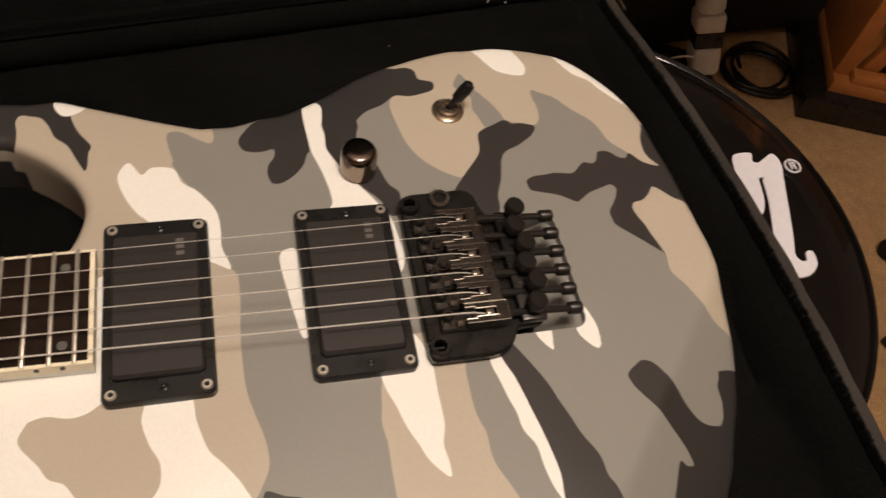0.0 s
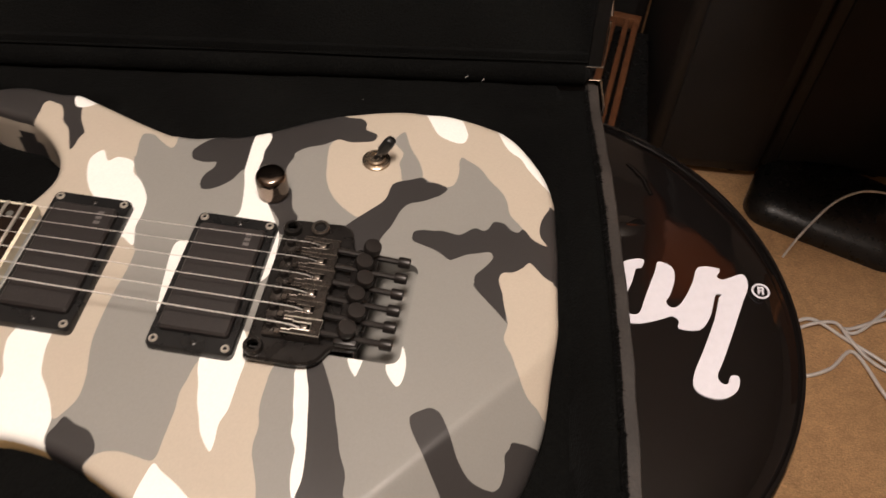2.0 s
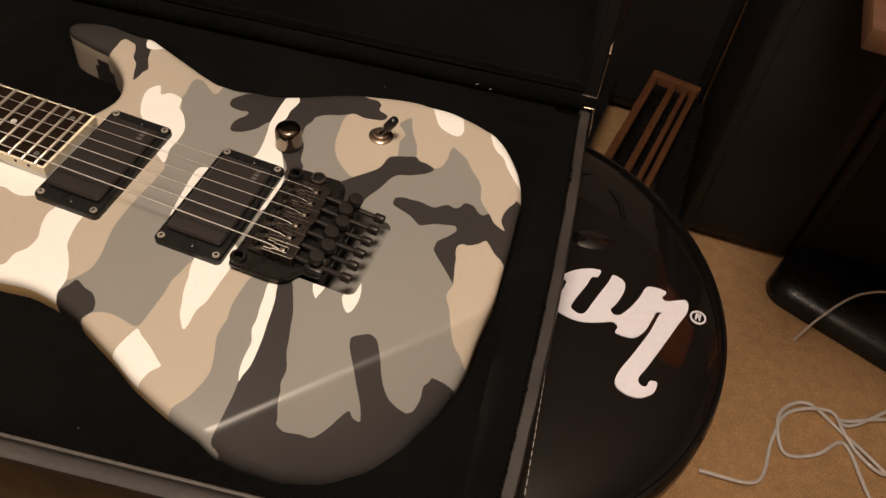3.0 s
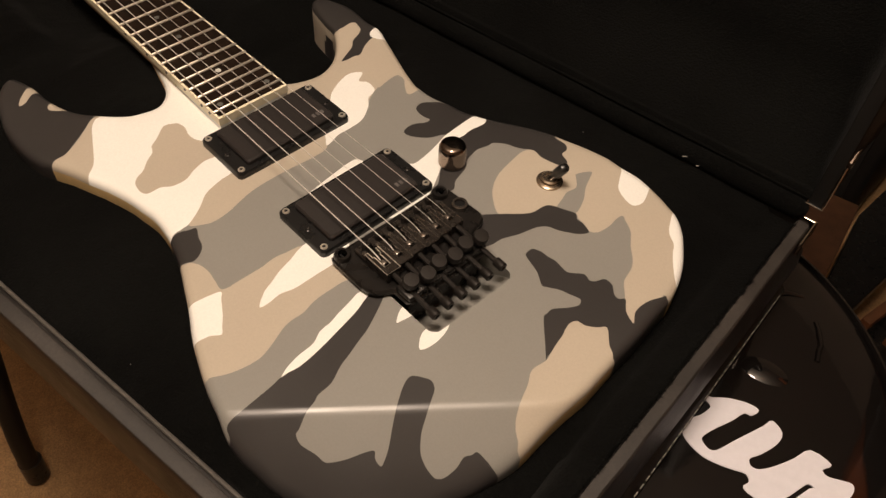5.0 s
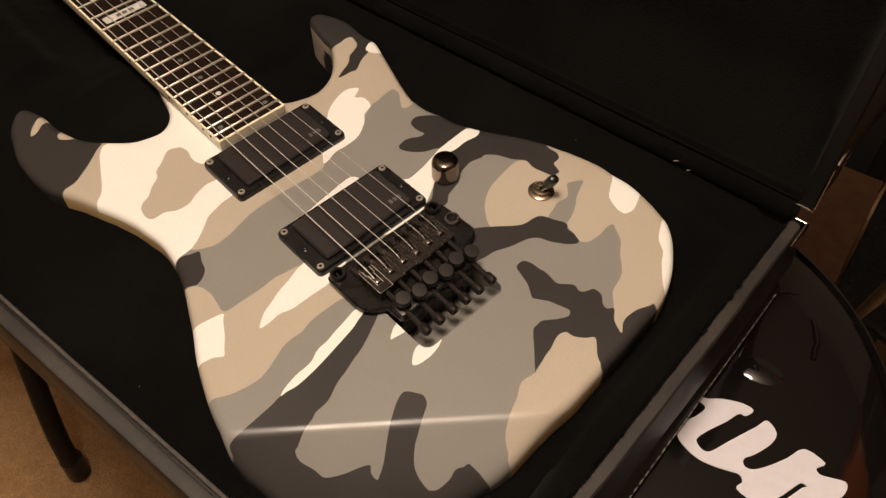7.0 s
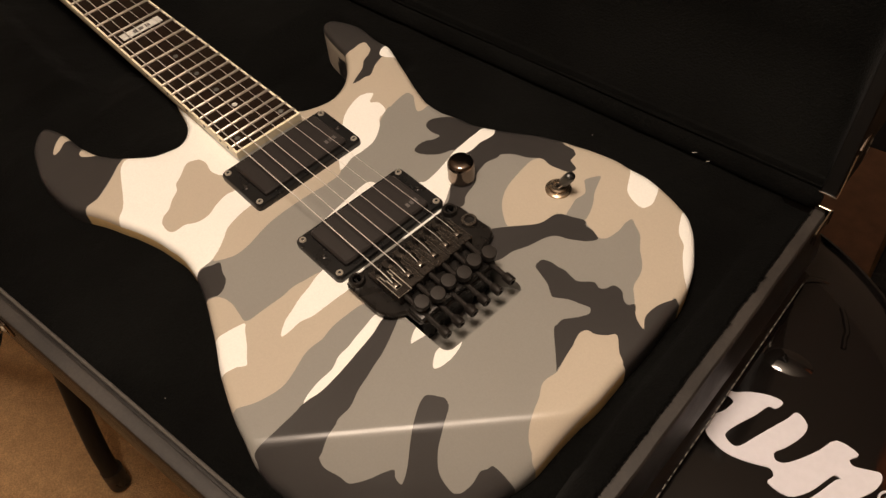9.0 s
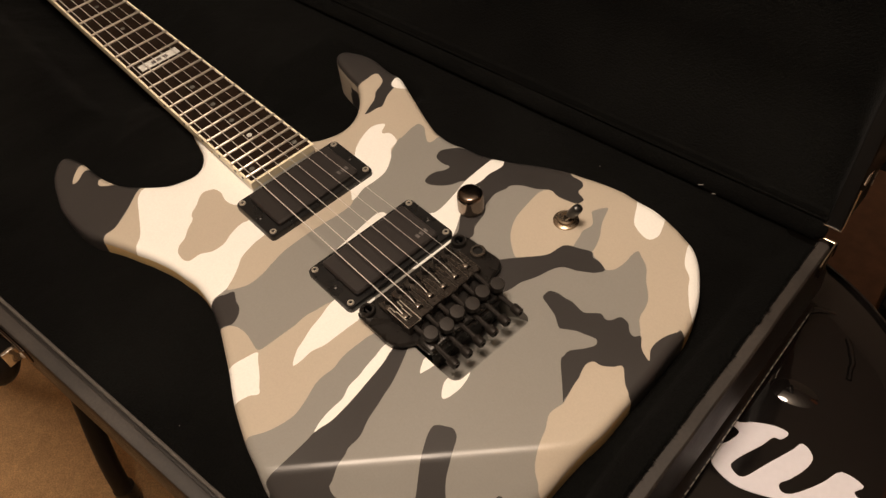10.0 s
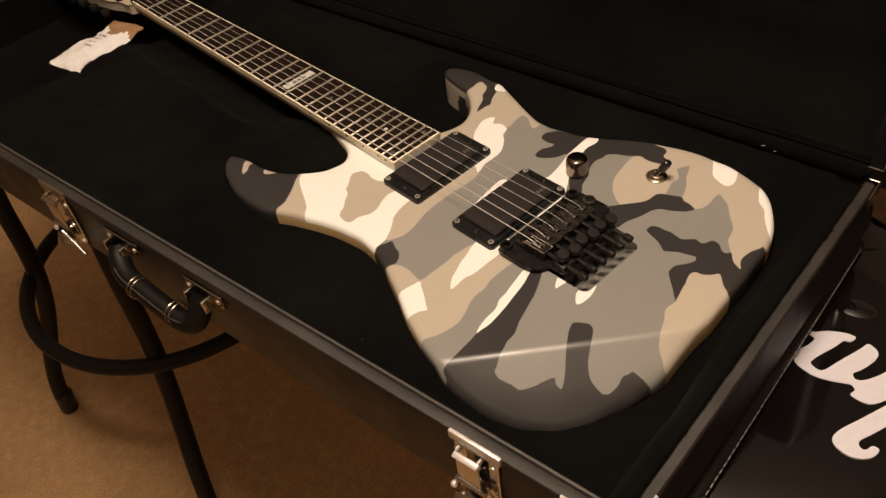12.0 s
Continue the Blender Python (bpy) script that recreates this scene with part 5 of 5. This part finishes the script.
# white charging cable in loose loops
cable = thing("charging_cable", "thin white charging cable in loose loops on the carpet", "cable")
loops = [(0.496, 0.457), (0.592, 0.476), (0.608, 0.567), (0.633, 0.636), (0.703, 0.667), (0.741, 0.651), (0.827, 0.732), (0.873, 0.755), (0.878, 0.720), (0.846, 0.644), (0.803, 0.577), (0.755, 0.603), (0.719, 0.652),
         (0.741, 0.662), (0.827, 0.697), (0.861, 0.658), (0.886, 0.563), (0.874, 0.545), (0.813, 0.573), (0.735, 0.628), (0.663, 0.666), (0.617, 0.626), (0.628, 0.552), (0.684, 0.567), (0.732, 0.612),
         (0.769, 0.536), (0.798, 0.507), (0.832, 0.531), (0.897, 0.595), (0.935, 0.608), (0.950, 0.558), (0.956, 0.498)]
part("cord", tube([(p.x, p.y, 0.004 + 0.0022 * (1 + math.sin(i * 0.55))) for i, p in enumerate(spline([(x, y, 0) for x, y in loops], 7, False))], 0.0034, 8), WHITE_PLASTIC, cable, smooth=80)
part("plug", box((-0.0065, 0, 0), (0.0065, 0.028, 0.009), 0.002, 2, pose(0.944, 0.499, 0.001, 0, 0, 195)), WHITE_PLASTIC, cable)
part("plug_tip", box((-0.003, 0.026, 0.0012), (0.003, 0.034, 0.0048), 0.0005, 1, pose(0.944, 0.499, 0.001, 0, 0, 195)), NICKEL, cable)


def floor_unit():
    u = thing("router", "black rounded plastic unit with a green light on the carpet", "router", pose(0.726, 0.915, 0, 0, 0, -19))
    pts = rounded(-0.155, -0.080, 0.150, 0.095, 0.045, 6)
    bm = bmesh.new()
    levels = []
    for z, k in ((0, 1.0), (0.006, 1.02), (0.020, 1.0), (0.038, 0.90), (0.050, 0.76), (0.055, 0.55)):
        levels.append([bm.verts.new((p[0] * k, p[1] * k + (1 - k) * 0.085, z)) for p in pts])
    n = len(pts)
    for a, b in zip(levels, levels[1:]):
        for i in range(n):
            bm.faces.new((a[i], a[(i + 1) % n], b[(i + 1) % n], b[i]))
    bm.faces.new(levels[0][::-1])
    bm.faces.new(levels[-1])
    part("shell", bm, BLACK_PLASTIC, u, "black glossy shell", smooth=50)
    part("status_light", box((0.101, -0.052, 0.038), (0.110, -0.047, 0.043), 0.001), GREEN_LED, u, "lit green status light")
    part("badge", lathe([(0.006, 0), (0.005, 0.0015), (0, 0.002)], 16, axis_pose((0.040, -0.052, 0.039), (0.040, -0.08, 0.055))), GREY_PRINT, u)


floor_unit()
wire("adapter_cable", [(0.628, 0.800, 0.006), (0.646, 0.818, 0.058), (0.686, 0.855, 0.106), (0.735, 0.888, 0.112), (0.780, 0.908, 0.100), (0.820, 0.922, 0.082)], 0.0022, WHITE_PLASTIC, "thin white cable curving up to a power adapter", "cable")

strip = thing("power_adapter", "white plug adapters with black bands standing on the carpet", "adapter", pose(0.848, 0.918, 0.044, -14, -12, -10))
part("lower_plug", box((-0.030, -0.026, 0.0), (0.030, 0.035, 0.066), 0.016, 4), WHITE_PLASTIC, strip)
part("band", box((-0.029, -0.024, 0.064), (0.029, 0.033, 0.098), 0.005), BLACK_PLASTIC, strip)
part("upper_plug", box((-0.029, -0.024, 0.096), (0.029, 0.034, 0.135), 0.008, 3), WHITE_PLASTIC, strip)
part("top_plug", lathe([(0.026, 0), (0.029, 0.004), (0.029, 0.022), (0.022, 0.032), (0, 0.034)], 24, Matrix.Translation((0, 0.004, 0.137))), WHITE_PLASTIC, strip)

coil_pts = []
for k in range(150):
    a = k * 0.19
    r = 0.068 + 0.013 * math.sin(k * 0.071) + 0.004 * math.sin(k * 0.5)
    coil_pts.append((1.010 + r * math.cos(a), 0.945 + r * 0.95 * math.sin(a), 0.006 + 0.018 * (k / 150) + 0.002 * math.sin(k * 0.31)))
solo("coiled_cable", tube(coil_pts, 0.0042, 8), BLACK_PLASTIC, "black cable coiled on the carpet", "cable", smooth=80)

# orange wooden rack on a black plinth, with a dark control panel
rack = thing("wooden_rack", "orange wooden equipment rack on a black plinth", "rack", pose(1.042, 0.819, 0, 0, 0, -20.9))
part("plinth", box((0, 0.0, 0), (1.1, 0.40, 0.055), 0.003), BLACK_PLASTIC, rack, "black plinth")
part("base_board", box((0.045, 0.035, 0.055), (1.1, 0.40, 0.085), 0.003), ORANGE_WOOD, rack, "orange varnished board")
# its unseen upper part is added for a warm reflection in the seat rim
part("side_board", box((0.045, 0.06, 0.085), (0.078, 0.40, 1.45), 0.003), ORANGE_WOOD, rack)
part("front_rail", box((0.078, 0.036, 0.085), (1.1, 0.065, 0.105), 0.003), ORANGE_WOOD, rack)
part("brace", box((-0.016, 0, 0), (0.016, 0.022, 0.40), 0.002, 2, pose(0.112, 0.07, 0.085, 0, 14, 0)), ORANGE_WOOD, rack)
panel_m = pose(0.135, 0.075, 0.105, -18, 0, 0)
panel = part("control_panel", box((0, 0, 0), (0.85, 0.03, 0.30), 0.004, 2, panel_m), BLACK_PLASTIC, rack, "black panel with rows of small silver keys")
rng = random.Random(5)
for r in range(6):
    for c in range(30):
        x, z = 0.022 + c * 0.027 + rng.uniform(-0.003, 0.003), 0.022 + r * 0.044 + rng.uniform(-0.002, 0.002)
        part("key", box((x, -0.008, z), (x + 0.017, 0.001, z + rng.uniform(0.014, 0.024)), 0.003, 1, panel_m), CHROME if rng.random() < 0.55 else MATTE_PLASTIC, panel)
# raised out of view like the side board, for the same reflection
part("back_board", box((0.078, 0.36, 0.085), (1.1, 0.398, 1.45), 0.002), BROWN_WOOD, rack)
part("shelf", box((0.078, 0.06, 0.42), (1.1, 0.36, 0.445), 0.003), ORANGE_WOOD, rack)

# framed black mat and a black rod by the edge of the carpet
tray = thing("floor_mat", "grey-brown floor mat with a raised black frame", "mat", pose(0.962, 0.298, 0, 0, 0, 20))
part("mat_panel", box((0.012, -0.37, 0.0), (0.40, -0.012, 0.014), 0.002), MAT_PANEL, tray, "dull grey-brown panel")
for lo, hi in (((0, -0.38, 0), (0.018, 0, 0.024)), ((0.394, -0.38, 0), (0.412, 0, 0.024)), ((0.018, -0.018, 0), (0.394, 0, 0.024)), ((0.018, -0.38, 0), (0.394, -0.362, 0.024))):
    part("frame_bar", box(lo, hi, 0.004), BLACK_PLASTIC, tray, "black frame bar")
mic = thing("microphone_boom", "black metal boom with a thick black foam end on the carpet", "boom", pose(1.053, 0.466, 0.020, 0, 0, 7.4))
part("foam_end", rod((0, 0, 0), (0.075, 0, 0), 0.020, 18, cap=0.006), LEG_METAL, mic)
part("boom_tube", rod((0.075, 0, 0), (0.70, 0, 0.0), 0.014, 14), LEG_METAL, mic)

# low slatted wooden stand and a dull brown box behind the case
slats = thing("slatted_stand", "low brown wooden slatted stand on the carpet", "stand", pose(0.250, 1.0, 0, 0, 0, -7.5))
for x0, x1 in ((-0.062, -0.046), (-0.018, -0.004), (0.010, 0.021), (0.0275, 0.040)):
    part("slat", box((x0, -0.20, 0.185), (x1, 0.194, 0.203), 0.002), BROWN_WOOD, slats)
part("end_rail", box((-0.062, 0.194, 0.180), (0.042, 0.212, 0.204), 0.003), BROWN_WOOD, slats)
part("cross_rail", box((-0.062, -0.10, 0.149), (0.050, -0.07, 0.184), 0.003), BLACK_PLASTIC, slats)
part("under_board", box((-0.070, -0.22, 0.135), (0.044, 0.212, 0.149), 0.003), BLACK_PLASTIC, slats, "black board under the slats")
for outline in ([(0.036, 1.076), (0.098, 0.80), (0.136, 0.80), (0.150, 1.225), (0.036, 1.225)], [(0.276, 0.87), (0.345, 0.87), (0.345, 1.225), (0.284, 1.225)]):
    bm = prism([tuple((slats.matrix_world.inverted() @ Vector((x, y, 0))).to_2d()) for x, y in outline], 0.120, 0.148, 0.002)
    part("side_shelf", bm, BLACK_PLASTIC, slats, "black side shelf")
for x in (-0.050, 0.040):
    for y in (-0.20, 0.20):
        part("stand_leg", box((x - 0.012, y - 0.012, 0), (x + 0.012, y + 0.012, 0.1355), 0.003), LEG_METAL, slats)
crate = thing("wooden_box", "dull dark brown wooden box on the carpet", "box", pose(0.034, 1.022, 0, 0, 0, 13))
part("box_body", box((-0.30, -0.46, 0), (0, 0, 0.188), 0.004), DULL_WOOD, crate)
part("box_lid", box((-0.304, -0.464, 0.189), (0.004, 0.004, 0.205), 0.003), DULL_WOOD, crate)

# dark speaker cabinets along the back
def cabinet(m, w, d, h):
    c = thing("speaker_cabinet", "large black vinyl speaker cabinet with a dark grille", "speaker", m, "speaker cabinets")
    part("shell", box((-w / 2, 0, 0.02), (w / 2, d, h), 0.012, 3), CABINET_VINYL, c)
    part("grille", box((-w / 2 + 0.025, -0.006, 0.05), (w / 2 - 0.025, 0.002, h - 0.03), 0.003), GRILLE, c, "black grille cloth")
    for x in (-w / 2 + 0.04, w / 2 - 0.04):
        for y in (0.04, d - 0.04):
            part("cabinet_foot", rod((x, y, 0), (x, y, 0.022), 0.016, 14), BLACK_PLASTIC, c)
    return c


cabinet(pose(0.475, 0.985, 0, 0, 0, 3), 0.225, 0.34, 0.85)
cabinet(pose(0.735, 1.020, 0, 0, 0, 3), 0.280, 0.32, 0.85)
cabinet(pose(1.05, 1.052, 0, 0, 0, 3), 0.335, 0.30, 0.85)
cabinet(pose(-0.170, 1.115, 0, 0, 0, 4), 0.36, 0.32, 0.78)
cabinet(pose(0.190, 1.300, 0, 0, 0, 4), 0.31, 0.32, 0.78)

# out of view: board added to shade the floor, carrying a cabinet and box
shade_board = thing("shelf_board", "unseen dark wooden board across the speaker cabinets, added to shade the floor", "shelf", pose(0.545, 0.41, 0.852))
part("board", box((-0.185, 0, 0), (0.185, 0.94, 0.024), 0.003), DULL_WOOD, shade_board)
# unseen pair, added so the glossy seat mirrors black below and reddish above
tower = cabinet(pose(0.67, 1.045, 0.877), 0.30, 0.28, 0.785)
tower["label"] = "unseen tall black cabinet on the board, added as the dark part of the seat's reflection"
chest = thing("wooden_chest", "unseen orange-brown wooden box on the tall cabinet, added for the seat's reddish reflection", "box", pose(0.67, 1.040, 1.664))
part("chest_body", box((-0.16, 0, 0), (0.16, 0.27, 0.36), 0.004), CHERRY, chest)
part("chest_lid", box((-0.164, -0.004, 0.361), (0.164, 0.274, 0.380), 0.003), CHERRY, chest)

# crumpled paper by the headstock
def paper():
    p = thing("paper_packet", "crumpled white paper packet with a brown end", "paper packet", pose(-0.622, -0.088, 0.846, 0, 0, 106))
    bm = bmesh.new()
    nx, ny = 26, 12
    for side in (0, 1):
        rows = []
        for j in range(ny + 1):
            row = []
            for i in range(nx + 1):
                u, v = i / nx, j / ny
                x, y = (u - 0.5) * 0.104, (v - 0.5) * 0.052 + 0.004 * math.sin(u * 7)
                puff = 0.008 * math.sin(math.pi * u) ** 0.5 * math.sin(math.pi * v)
                crumple = 0.004 * noise.noise(Vector((x * 60, y * 60, 2))) + 0.002 * noise.noise(Vector((x * 160, y * 160, 5)))
                edge = 0.0015 * noise.noise(Vector((x * 300, y * 300, 9)))
                row.append(bm.verts.new((x + edge, y + edge, 0.006 + (puff + crumple if side else -0.3 * puff + crumple * 0.6))))
            rows.append(row)
        for j in range(ny):
            for i in range(nx):
                face = bm.faces.new((rows[j][i], rows[j][i + 1], rows[j + 1][i + 1], rows[j + 1][i]))
                face.material_index = int(i > 0.70 * nx + 2 * math.sin(j * 0.9))
    part("sheet", bm, [TISSUE, BROWN_END], p, smooth=50)
    for k in range(4):
        part("print_bar", box((-0.014 + k * 0.0075, -0.008, 0.0145), (-0.0125 + k * 0.0075, 0.004, 0.0155), 0, 1), BLUE_INK, p, "faint blue print bar")


paper()

# lint on the plush
def lint():
    rng = random.Random(11)
    bm = bmesh.new()
    turn = pose(0, 0, 0, 0, 0, CASE_TURN)
    for k in range(7):
        u, v = rng.uniform(-0.25, 0.165), rng.choice((rng.uniform(0.155, 0.178), rng.uniform(0.10, 0.178), rng.uniform(-0.165, -0.15)))
        a = rng.uniform(0, 180)
        n = rng.uniform(0.0003, 0.0010)
        z = RIM_Z + 0.0016 if v > 0.165 else TOP - 0.012
        m = turn @ pose(u, v, z, 0, 0, a)
        add_box(bm, (-n, -0.0002, 0), (n, 0.0002, 0.0003), 0, 1, m)
    for u, v, z, n in ((0.094, 0.184, 0.8595, 0.0022), (0.105, 0.182, 0.8590, 0.0014), (0.097, 0.200, 0.866, 0.0008), (0.029, 0.203, 0.868, 0.0007), (0.139, 0.205, 0.868, 0.0008)):
        add_box(bm, (-n, -0.0003, -0.0003), (n, 0.0003, 0.0003), 0, 1, turn @ pose(u, v, z, 30, 20, 60))
    return bm


solo("lint", lint(), LINT, "tiny pale lint specks on the black plush", "lint", kind="stuff", smooth=0)
